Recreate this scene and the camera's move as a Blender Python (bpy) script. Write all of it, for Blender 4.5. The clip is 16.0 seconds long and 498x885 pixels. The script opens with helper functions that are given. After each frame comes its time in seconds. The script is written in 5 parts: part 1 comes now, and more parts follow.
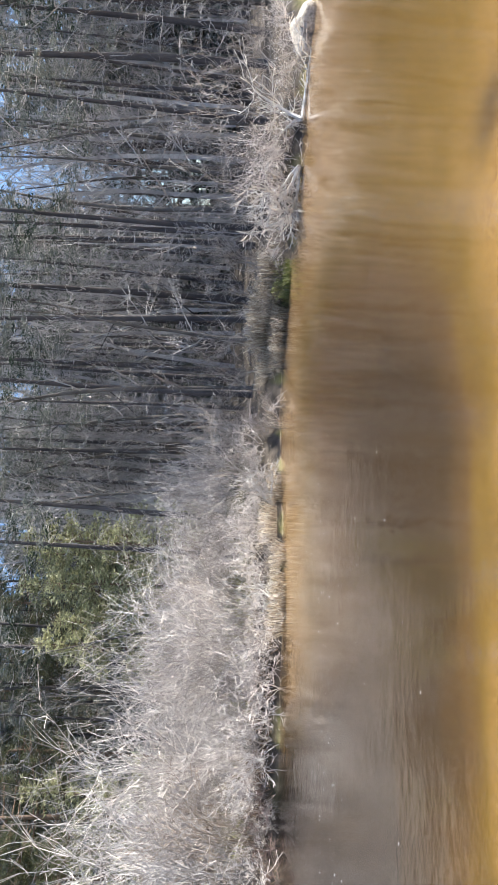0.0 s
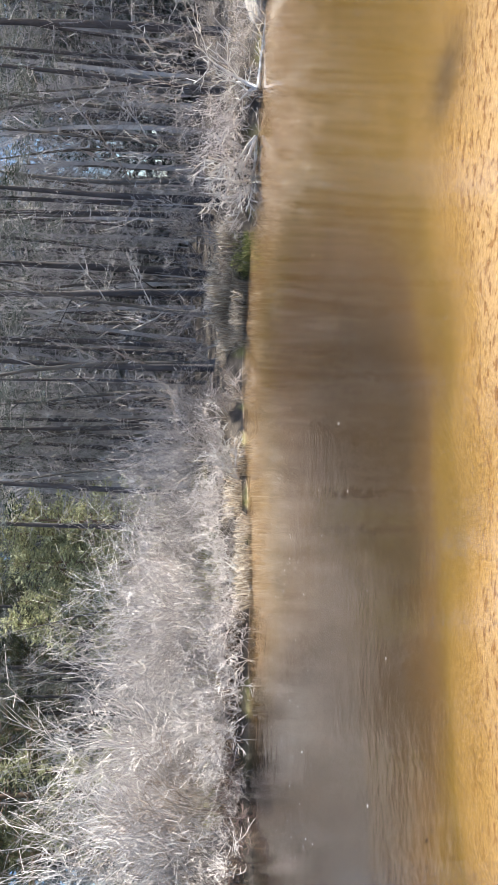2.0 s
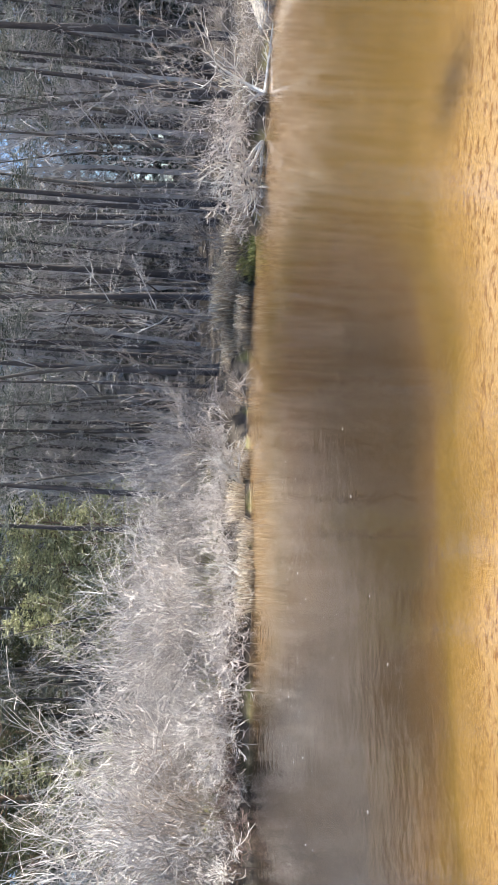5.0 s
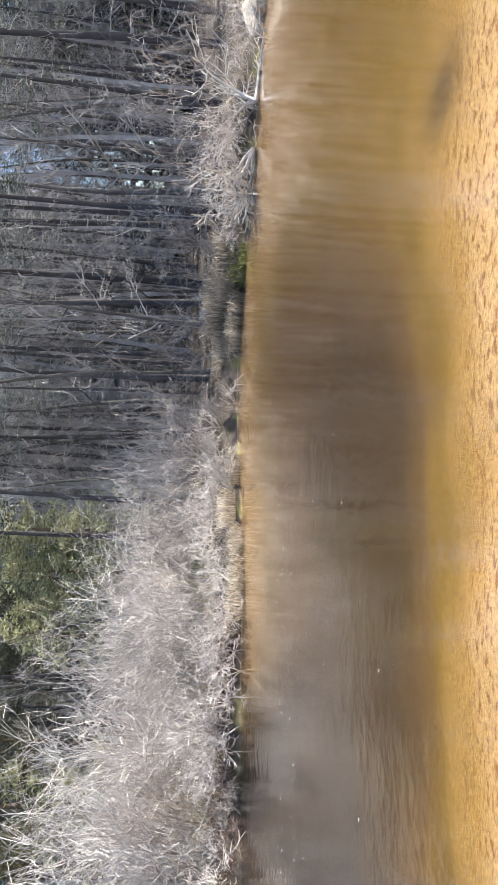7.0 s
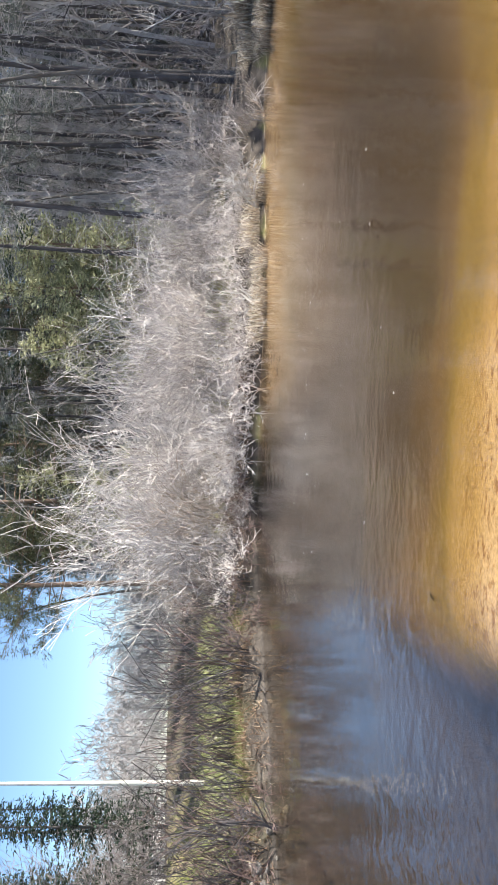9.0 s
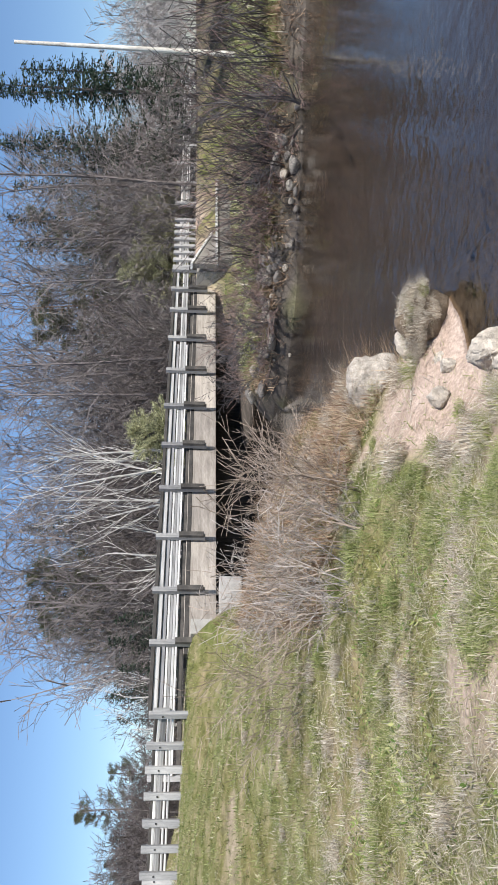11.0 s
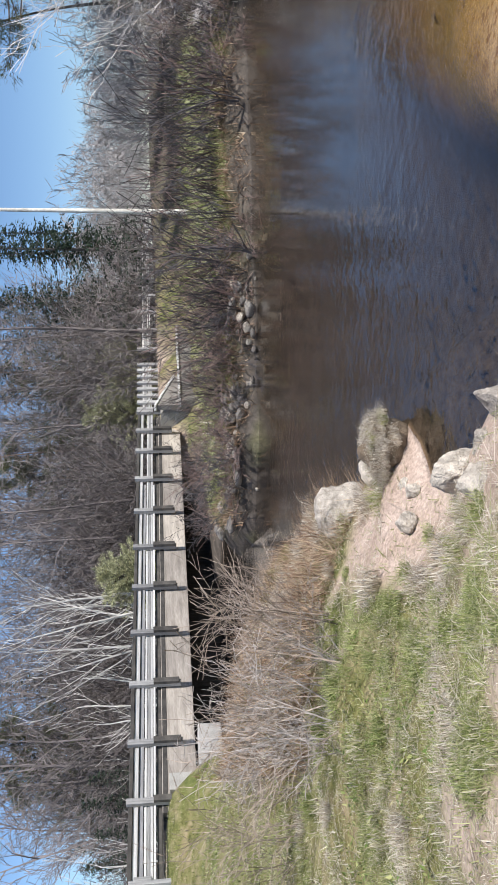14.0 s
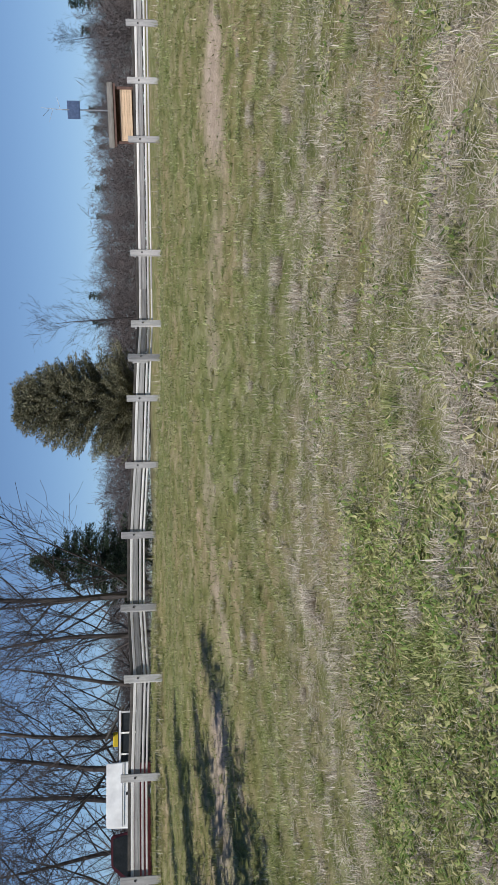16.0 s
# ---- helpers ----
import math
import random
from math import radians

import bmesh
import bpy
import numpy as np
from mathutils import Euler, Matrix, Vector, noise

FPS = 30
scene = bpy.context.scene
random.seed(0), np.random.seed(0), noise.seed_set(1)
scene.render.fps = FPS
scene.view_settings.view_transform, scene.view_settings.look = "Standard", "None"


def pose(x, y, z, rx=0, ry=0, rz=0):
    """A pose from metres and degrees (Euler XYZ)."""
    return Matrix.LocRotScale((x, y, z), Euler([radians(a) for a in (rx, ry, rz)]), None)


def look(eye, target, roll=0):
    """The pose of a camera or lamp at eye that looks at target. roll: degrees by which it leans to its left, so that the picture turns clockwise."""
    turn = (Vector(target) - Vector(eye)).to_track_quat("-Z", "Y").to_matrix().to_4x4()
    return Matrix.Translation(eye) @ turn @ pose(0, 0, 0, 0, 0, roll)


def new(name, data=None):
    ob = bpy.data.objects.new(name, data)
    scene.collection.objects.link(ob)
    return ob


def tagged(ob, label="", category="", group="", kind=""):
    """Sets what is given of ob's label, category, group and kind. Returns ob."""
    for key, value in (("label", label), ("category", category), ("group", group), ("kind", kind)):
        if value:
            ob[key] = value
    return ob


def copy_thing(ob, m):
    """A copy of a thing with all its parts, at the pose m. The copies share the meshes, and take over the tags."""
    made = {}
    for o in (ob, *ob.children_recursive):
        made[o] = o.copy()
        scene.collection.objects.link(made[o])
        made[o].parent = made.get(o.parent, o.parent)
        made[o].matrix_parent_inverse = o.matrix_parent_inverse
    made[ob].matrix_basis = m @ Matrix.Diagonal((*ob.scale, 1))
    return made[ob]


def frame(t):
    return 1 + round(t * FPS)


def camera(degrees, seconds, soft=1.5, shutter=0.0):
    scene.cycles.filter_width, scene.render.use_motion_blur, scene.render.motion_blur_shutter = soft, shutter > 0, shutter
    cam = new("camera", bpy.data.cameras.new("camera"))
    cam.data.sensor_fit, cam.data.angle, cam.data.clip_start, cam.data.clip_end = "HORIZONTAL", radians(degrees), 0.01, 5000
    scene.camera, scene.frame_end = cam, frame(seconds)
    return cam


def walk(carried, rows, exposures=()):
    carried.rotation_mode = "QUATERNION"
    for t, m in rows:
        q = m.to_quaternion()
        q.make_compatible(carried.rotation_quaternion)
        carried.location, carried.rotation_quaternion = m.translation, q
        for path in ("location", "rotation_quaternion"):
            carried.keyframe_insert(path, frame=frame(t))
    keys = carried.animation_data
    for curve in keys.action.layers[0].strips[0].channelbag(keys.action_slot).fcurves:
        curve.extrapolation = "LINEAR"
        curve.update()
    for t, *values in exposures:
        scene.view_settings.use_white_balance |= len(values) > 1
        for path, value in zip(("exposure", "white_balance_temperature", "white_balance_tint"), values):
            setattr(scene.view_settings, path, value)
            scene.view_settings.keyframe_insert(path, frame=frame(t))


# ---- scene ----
cam = camera(35.00, 16.0, soft=0.6)
# seconds, bearing to the left of +y, rise, roll, in degrees: the walker stands still and turns
EYE = Vector((0, 0, 2.5))
PATH = [
    (0, -0.00, -2.64, -87.12),
    (0.5, 3.13, -3.49, -87.19),
    (1, 3.18, -3.60, -87.40),
    (1.5, 2.74, -4.64, -88.12),
    (2, 1.78, -5.38, -88.53),
    (2.5, 1.40, -6.10, -87.98),
    (3, 1.58, -6.11, -87.98),
    (3.5, 2.11, -5.42, -88.13),
    (4, 2.04, -5.20, -88.32),
    (6.5, 0.65, -5.22, -87.35),
    (7, 1.00, -5.77, -87.89),
    (7.5, 0.43, -5.32, -86.74),
    (8, 6.01, -5.74, -88.29),
    (8.5, 10.35, -5.68, -87.34),
    (9, 21.13, -4.85, -88.24),
    (9.2, 30.47, -4.02, -88.97),
    (9.5, 42.67, -3.60, -88.10),
    (10, 51.85, -2.08, -86.43),
    (10.2, 56.37, -1.73, -87.39),
    (11.25, 72.00, -4.70, -88.70),
    (12.3, 70.02, -6.87, -89.81),
    (12.5, 68.05, -6.49, -90.42),
    (13, 65.26, -6.38, -91.40),
    (13.5, 63.84, -6.45, -92.42),
    (14, 60.82, -6.35, -91.13),
    (14.5, 65.53, -5.72, -90.81),
    (15, 86.61, -7.44, -92.18),
    (15.1, 91.11, -7.29, -92.34),
    (15.2, 95.23, -7.28, -91.67),
    (15.3, 99.68, -6.71, -91.58),
    (15.5, 109.51, -5.89, -91.49),
    (15.6, 114.36, -5.86, -91.52),
    (15.7, 119.52, -5.74, -91.53),
    (15.8, 123.63, -5.71, -91.05),
    (16, 130.93, -5.31, -91.11),
]
EXPOSURE = [(0, 1.3, 6450, 10), (8.5, 1.3, 6450, 10), (8.9, 1.25, 6500, 10), (9.5, 1.05, 6300, 11), (10.2, 0.68, 6300, 11), (12.3, 0.38, 6200, 12), (14.6, 0.44, 6200, 12), (15.0, 0.18, 6200, 12), (15.6, -0.06, 6200, 12), (16, -0.12, 6200, 12)]


def bearing(az, rise):
    a, e = radians(az), radians(rise)
    return Vector((-math.sin(a) * math.cos(e), math.cos(a) * math.cos(e), math.sin(e)))


walk(cam, [(t, look(EYE, EYE + 10 * bearing(az, rise), roll)) for t, az, rise, roll in PATH], EXPOSURE)

# ---- daylight ----
SUN_AZ, SUN_EL = -76.0, 48.0          # degrees; azimuth counted to the left of +y
world = bpy.data.worlds.new("sky")
scene.world = world
world.use_nodes = True
wn = world.node_tree
sky = wn.nodes.new("ShaderNodeTexSky")
sky.sky_type = "NISHITA"
sky.sun_disc = False
sky.sun_elevation = radians(SUN_EL)
sky.sun_rotation = radians(-SUN_AZ)
sky.air_density, sky.dust_density, sky.ozone_density, sky.altitude = 1.0, 0.0, 5.0, 700
wn.links.new(sky.outputs[0], wn.nodes["Background"].inputs[0])
wn.nodes["Background"].inputs[1].default_value = 0.095
sun_data = bpy.data.lights.new("sun", "SUN")
sun_data.energy, sun_data.angle, sun_data.color = 4.8, radians(0.55), (1.0, 0.95, 0.87)
sun = new("sun", sun_data)
sa, se = radians(SUN_AZ), radians(SUN_EL)
sun.matrix_world = look((0, 0, 60), Vector((0, 0, 60)) - Vector((-math.sin(sa) * math.cos(se), math.cos(sa) * math.cos(se), math.sin(se))))

# ---- materials ----
def ramp(nt, fac, stops):
    r = nt.nodes.new("ShaderNodeValToRGB")
    e = r.color_ramp.elements
    while len(e) < len(stops):
        e.new(0.5)
    for k, (p, c) in zip(e, stops):
        k.position, k.color = p, (*c, 1)
    nt.links.new(fac, r.inputs[0])
    return r.outputs[0]


def noise_node(nt, vec, scale, detail=4.0, rough=0.55, stretch=None):
    n = nt.nodes.new("ShaderNodeTexNoise")
    n.inputs["Scale"].default_value, n.inputs["Detail"].default_value, n.inputs["Roughness"].default_value = scale, detail, rough
    if stretch:
        m = nt.nodes.new("ShaderNodeMapping")
        m.inputs["Scale"].default_value = stretch
        nt.links.new(vec, m.inputs[0])
        vec = m.outputs[0]
    nt.links.new(vec, n.inputs["Vector"])
    return n.outputs[0]


def mix(nt, fac, a, b, mode="MIX"):
    m = nt.nodes.new("ShaderNodeMix")
    m.data_type, m.blend_type = "RGBA", mode
    for sock, v in ((m.inputs[0], fac), (m.inputs[6], a), (m.inputs[7], b)):
        if isinstance(v, (int, float)):
            sock.default_value = v
        elif isinstance(v, tuple):
            sock.default_value = (*v, 1)
        else:
            nt.links.new(v, sock)
    return m.outputs[2]


def bump(nt, height, strength, dist):
    b = nt.nodes.new("ShaderNodeBump")
    b.inputs["Strength"].default_value, b.inputs["Distance"].default_value = strength, dist
    nt.links.new(height, b.inputs["Height"])
    return b.outputs[0]


def material(name, dark, light, scale=6.0, rough=0.85, grain=40.0, relief=0.4, depth=0.01, stretch=None, metal=0.0, vary=0.25, island=False):
    """A two-scale surface: broad patches between two colours, fine grain on top, and a shift from object to object."""
    m = bpy.data.materials.new(name)
    m.use_nodes = True
    nt = m.node_tree
    p = nt.nodes["Principled BSDF"]
    tc = nt.nodes.new("ShaderNodeTexCoord").outputs["Object"]
    broad = ramp(nt, noise_node(nt, tc, scale, 4, 0.6, stretch), [(0.32, dark), (0.68, light)])
    fine = noise_node(nt, tc, grain, 3, 0.6, stretch)
    col = mix(nt, 0.55, broad, ramp(nt, fine, [(0.25, (0.55, 0.55, 0.55)), (0.75, (1.3, 1.3, 1.3))]), "MULTIPLY")
    rnd = nt.nodes.new("ShaderNodeNewGeometry").outputs["Random Per Island"] if island else nt.nodes.new("ShaderNodeObjectInfo").outputs["Random"]
    lo, hi = 1 - vary, 1 + vary
    col = mix(nt, 1.0, col, ramp(nt, rnd, [(0, (lo, lo, lo)), (1, (hi, hi, hi * 0.97))]), "MULTIPLY")
    nt.links.new(col, p.inputs["Base Color"])
    p.inputs["Roughness"].default_value, p.inputs["Metallic"].default_value = rough, metal
    p.inputs["Specular IOR Level"].default_value = 0.3
    if relief:
        nt.links.new(bump(nt, fine, relief, depth), p.inputs["Normal"])
    return m


def leafy(name, stops, rough=0.7, through_light=0.3):
    """Thin leaves, blades and needles: the colour differs from blade to blade, some light passes through."""
    m = bpy.data.materials.new(name)
    m.use_nodes = True
    nt = m.node_tree
    p = nt.nodes["Principled BSDF"]
    g = nt.nodes.new("ShaderNodeNewGeometry")
    tc = nt.nodes.new("ShaderNodeTexCoord").outputs["Object"]
    a = ramp(nt, g.outputs["Random Per Island"], stops)
    col = mix(nt, 0.5, a, ramp(nt, noise_node(nt, tc, 0.9, 3), [(0.3, (0.6, 0.6, 0.6)), (0.7, (1.35, 1.35, 1.35))]), "MULTIPLY")
    nt.links.new(col, p.inputs["Base Color"])
    p.inputs["Roughness"].default_value = rough
    p.inputs["Specular IOR Level"].default_value = 0.25
    t = nt.nodes.new("ShaderNodeBsdfTranslucent")
    nt.links.new(col, t.inputs[0])
    s = nt.nodes.new("ShaderNodeMixShader")
    s.inputs[0].default_value = through_light
    nt.links.new(p.outputs[0], s.inputs[1])
    nt.links.new(t.outputs[0], s.inputs[2])
    nt.links.new(s.outputs[0], nt.nodes["Material Output"].inputs[0])
    return m


M_BARK = material("grey_bark", (0.08, 0.07, 0.065), (0.20, 0.18, 0.165), 3, 0.9, 30, 0.6, 0.01, (1, 1, 0.2))
M_TWIG = material("grey_twigs", (0.26, 0.23, 0.21), (0.52, 0.47, 0.44), 1.2, 0.8, 30, 0)
M_TWIG_PALE = material("pale_twigs", (0.54, 0.48, 0.45), (0.87, 0.81, 0.77), 1.2, 0.75, 30, 0, vary=0.3)
M_TWIG_RED = material("reddish_twigs", (0.13, 0.085, 0.075), (0.30, 0.215, 0.19), 1.2, 0.75, 30, 0)
M_DARKTWIG = material("dark_twigs", (0.06, 0.055, 0.06), (0.16, 0.145, 0.145), 1.0, 0.85, 30, 0)
M_BLACKTWIG = material("wet_dark_twigs", (0.035, 0.03, 0.03), (0.10, 0.085, 0.08), 1.0, 0.85, 30, 0)
M_BIRCH = material("birch_bark", (0.42, 0.39, 0.36), (0.78, 0.76, 0.72), 4, 0.7, 20, 0.3, 0.005, (1, 1, 0.4))
M_PINE_BARK = material("pine_bark", (0.13, 0.085, 0.065), (0.30, 0.22, 0.17), 5, 0.9, 30, 0.8, 0.015, (1, 1, 0.3))
M_WILLOW = material("willow_twigs", (0.17, 0.132, 0.105), (0.44, 0.36, 0.30), 1.5, 0.75, 30, 0)
M_WOODS = material("woods_twigs", (0.14, 0.122, 0.118), (0.33, 0.29, 0.28), 0.6, 0.85, 30, 0, vary=0.1)
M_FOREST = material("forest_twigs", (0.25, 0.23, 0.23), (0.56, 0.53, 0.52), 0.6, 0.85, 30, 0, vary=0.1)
M_HAZE = material("thicket_twigs", (0.075, 0.065, 0.066), (0.165, 0.14, 0.135), 0.6, 0.85, 30, 0, vary=0.1)
M_DARKBARK = material("dark_pine_bark", (0.05, 0.045, 0.048), (0.135, 0.12, 0.12), 3, 0.9, 30, 0.6, 0.01, (1, 1, 0.2))
M_DEADLIMB = material("dead_limbs", (0.36, 0.335, 0.33), (0.78, 0.74, 0.72), 1.0, 0.85, 30, 0, vary=0.3)
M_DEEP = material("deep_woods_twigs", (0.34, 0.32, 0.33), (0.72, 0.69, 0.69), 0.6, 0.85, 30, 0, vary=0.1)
M_FIRDARK = leafy("dark_fir_needles", [(0, (0.11, 0.125, 0.11)), (0.6, (0.20, 0.215, 0.19)), (1, (0.34, 0.35, 0.30))], 0.65, 0.15)
M_CEDAR = leafy("cedar_sprays", [(0, (0.11, 0.11, 0.065)), (0.6, (0.19, 0.185, 0.115)), (1, (0.30, 0.28, 0.19))], 0.7, 0.15)
M_SPRUCE = leafy("spruce_needles", [(0, (0.018, 0.035, 0.024)), (0.6, (0.04, 0.065, 0.04)), (1, (0.075, 0.10, 0.06))], 0.6, 0.15)
M_PINE = leafy("pine_needles", [(0, (0.06, 0.07, 0.035)), (0.6, (0.12, 0.13, 0.07)), (1, (0.22, 0.22, 0.13))], 0.6, 0.2)
M_OLIVE = leafy("olive_needles", [(0, (0.26, 0.265, 0.15)), (0.6, (0.47, 0.47, 0.27)), (1, (0.70, 0.69, 0.45))], 0.6, 0.25)
M_GRASS = leafy("grass_blades", [(0, (0.18, 0.22, 0.055)), (0.3, (0.35, 0.38, 0.13)), (0.45, (0.46, 0.42, 0.23)), (0.75, (0.58, 0.52, 0.38)), (1, (0.78, 0.72, 0.60))], 0.7, 0.3)
M_LEAF = leafy("broad_leaves", [(0, (0.09, 0.15, 0.03)), (0.4, (0.20, 0.28, 0.07)), (0.7, (0.36, 0.38, 0.14)), (1, (0.58, 0.52, 0.28))], 0.5, 0.3)
M_GREEN = leafy("green_blades", [(0, (0.15, 0.19, 0.055)), (0.6, (0.33, 0.365, 0.135)), (1, (0.58, 0.57, 0.31))], 0.6, 0.35)
M_STRAW = leafy("straw_blades", [(0, (0.30, 0.245, 0.18)), (0.5, (0.54, 0.47, 0.37)), (1, (0.82, 0.76, 0.65))], 0.75, 0.25)
M_REED = leafy("reed_blades", [(0, (0.16, 0.095, 0.06)), (0.5, (0.34, 0.23, 0.15)), (1, (0.62, 0.48, 0.33))], 0.75, 0.2)
M_STONE = material("granite", (0.30, 0.265, 0.225), (0.66, 0.59, 0.51), 11, 0.95, 55, 1.0, 0.03)
M_CONCRETE = material("concrete", (0.36, 0.34, 0.31), (0.52, 0.50, 0.47), 1.5, 0.9, 30, 0.3, 0.004)
M_DARKCONCRETE = material("dark_concrete", (0.17, 0.155, 0.14), (0.29, 0.27, 0.25), 1.2, 0.9, 20, 0.4, 0.005)
M_TIMBER = material("weathered_timber", (0.20, 0.20, 0.20), (0.38, 0.37, 0.37), 2.5, 0.85, 30, 0.5, 0.004, (6, 6, 0.6))
M_RAIL = material("grey_rail_timber", (0.30, 0.30, 0.30), (0.52, 0.51, 0.51), 2.0, 0.8, 25, 0.4, 0.003, (6, 6, 0.6))
M_RAILX = material("grey_rail_boards", (0.30, 0.30, 0.30), (0.52, 0.51, 0.51), 2.0, 0.8, 25, 0.4, 0.003, (0.5, 6, 6))
M_TIMBERX = material("weathered_rail_boards", (0.20, 0.20, 0.20), (0.38, 0.37, 0.37), 2.5, 0.85, 30, 0.5, 0.004, (0.5, 6, 6))
M_DARKWOOD = material("dark_treated_timber", (0.05, 0.047, 0.045), (0.12, 0.11, 0.10), 2.5, 0.85, 25, 0.4, 0.004)
M_SPAN_SHADE = material("span_shade_black", (0.012, 0.011, 0.010), (0.03, 0.027, 0.025), 2.5, 0.9, 25, 0.4, 0.004)
M_GLULAM = material("glulam_panel", (0.27, 0.235, 0.205), (0.53, 0.475, 0.42), 1.4, 0.8, 14, 0.3, 0.003, (0.4, 0.5, 3))
M_PALE = material("pale_rail_timber", (0.50, 0.49, 0.48), (0.74, 0.73, 0.72), 2.0, 0.75, 25, 0.3, 0.003, (0.5, 6, 6))
M_BLACK = material("black_steel", (0.02, 0.02, 0.022), (0.05, 0.05, 0.052), 4, 0.5, 30, 0)
M_WETSTONE = material("dark_stone", (0.10, 0.09, 0.08), (0.32, 0.29, 0.26), 6, 0.85, 30, 0.6, 0.02)
M_STEEL = material("galvanised_steel", (0.42, 0.43, 0.45), (0.60, 0.61, 0.63), 4, 0.45, 30, 0.1, 0.002, None, 0.6)

# ---- building helpers ----
def pol(az, d, z=None):
    a = radians(az)
    return (-d * math.sin(a), d * math.cos(a)) if z is None else (-d * math.sin(a), d * math.cos(a), z)


def mesh_of(name, verts, faces, mat, smooth=False):
    me = bpy.data.meshes.new(name)
    me.from_pydata([tuple(v) for v in verts], [], faces)
    me.materials.append(mat)
    if smooth:
        me.polygons.foreach_set("use_smooth", [True] * len(me.polygons))
    me.update()
    return me


def fast_mesh(name, verts, faces, mat, smooth=False):
    """verts n x 3, faces m x k arrays of one face size."""
    verts, faces = np.asarray(verts, np.float32), np.asarray(faces, np.int32)
    me = bpy.data.meshes.new(name)
    me.vertices.add(len(verts))
    me.vertices.foreach_set("co", verts.ravel())
    me.loops.add(faces.size)
    me.loops.foreach_set("vertex_index", faces.ravel())
    me.polygons.add(len(faces))
    me.polygons.foreach_set("loop_start", np.arange(0, faces.size, faces.shape[1], dtype=np.int32))
    me.polygons.foreach_set("use_smooth", np.full(len(faces), smooth))
    me.materials.append(mat)
    me.update(calc_edges=True)
    return me


def part(name, me, parent, label="", m=None):
    ob = new(name, me)
    ob.parent = parent
    if m is not None:
        ob.matrix_basis = m
    if label:
        ob["label"] = label
    return ob


def box_bm(sx, sy, sz, bevel=0.0):
    bm = bmesh.new()
    bmesh.ops.create_cube(bm, size=1)
    bmesh.ops.scale(bm, vec=(sx, sy, sz), verts=bm.verts)
    if bevel:
        bmesh.ops.bevel(bm, geom=list(bm.edges), offset=bevel, segments=1, affect="EDGES")
    return bm


def bm_mesh(name, bm, mat, smooth=False):
    me = bpy.data.meshes.new(name)
    bm.to_mesh(me)
    bm.free()
    me.materials.append(mat)
    if smooth:
        me.polygons.foreach_set("use_smooth", [True] * len(me.polygons))
    return me


def box(name, size, mat, bevel=0.01):
    return bm_mesh(name, box_bm(*size, bevel), mat)


def tubes(segs, sides=3, joined=False):
    """Segments (p0, p1, r0, r1) as tapered tubes: vertices and quads. joined: each grows out of its parent branch."""
    a = np.array([s[0] for s in segs], float)
    b = np.array([s[1] for s in segs], float)
    r0 = np.array([s[2] for s in segs])[:, None]
    r1 = np.array([s[3] for s in segs])[:, None]
    d = b - a
    d /= np.linalg.norm(d, axis=1, keepdims=True) + 1e-9
    ref = np.where(np.abs(d[:, 2:3]) > 0.9, np.array([[1.0, 0, 0]]), np.array([[0, 0, 1.0]]))
    u = np.cross(d, ref)
    u /= np.linalg.norm(u, axis=1, keepdims=True) + 1e-9
    w = np.cross(d, u)
    rings = []
    for r, c in ((r0, a), (r1, b)):
        for k in range(sides):
            ang = 2 * math.pi * k / sides
            rings.append(c + r * (math.cos(ang) * u + math.sin(ang) * w))
    v = np.stack(rings, 1).reshape(-1, 3)
    n = len(segs)
    base = (np.arange(n) * 2 * sides)[:, None]
    f = []
    for k in range(sides):
        k2 = (k + 1) % sides
        f.append(base + np.array([[k, k2, sides + k2, sides + k]]))
    if joined:
        web = []
        ab = b - a
        ll = (ab * ab).sum(1) + 1e-12
        for i in range(1, n):
            t = np.clip(((a[i] - a[:i]) * ab[:i]).sum(1) / ll[:i], 0, 1)
            gap = np.linalg.norm(a[:i] + t[:, None] * ab[:i] - a[i], axis=1)
            j = int(gap.argmin())
            o = 2 * sides * j + (sides if t[j] > 0.5 else 0)
            web.append((2 * sides * i, 2 * sides * i + 1, o + 1, o))
        f.append(np.array(web).reshape(-1, 4))
    return v, np.concatenate(f, 0)


def grow(rng, p, d, length, r, depth, segs, splits=3, spread=0.6, lift=0.1, shrink=0.62, wob=0.18, steps=3, rmin=0.004, tips=None):
    """A branch that bends as it goes, with side branches along it."""
    step = length / steps
    pts = [np.array(p, float)]
    d = np.array(d, float)
    rr = r
    for k in range(steps):
        d = d + rng.normal(0, wob, 3) + np.array([0, 0, lift])
        d /= np.linalg.norm(d)
        q = pts[-1] + d * step
        r2 = max(rmin, r * (1 - 0.75 * (k + 1) / steps))
        segs.append((pts[-1], q, rr, r2))
        if depth > 0 and (k > 0 or depth < 2):
            for _ in range(splits):
                side = rng.normal(0, 1, 3)
                side -= d * (side @ d)
                side /= np.linalg.norm(side) + 1e-9
                d2 = d * (1 - spread * 0.5) + side * spread
                d2 /= np.linalg.norm(d2)
                o = pts[-1] + (q - pts[-1]) * rng.uniform(0.1, 1.0)
                grow(rng, o, d2, length * shrink * rng.uniform(0.6, 1.15), max(rmin, r2 * 0.62), depth - 1, segs, splits, spread, lift, shrink, wob, max(2, steps - 1), rmin, tips)
        pts.append(q)
        rr = r2
    if tips is not None:
        tips.append((pts[-1], d))

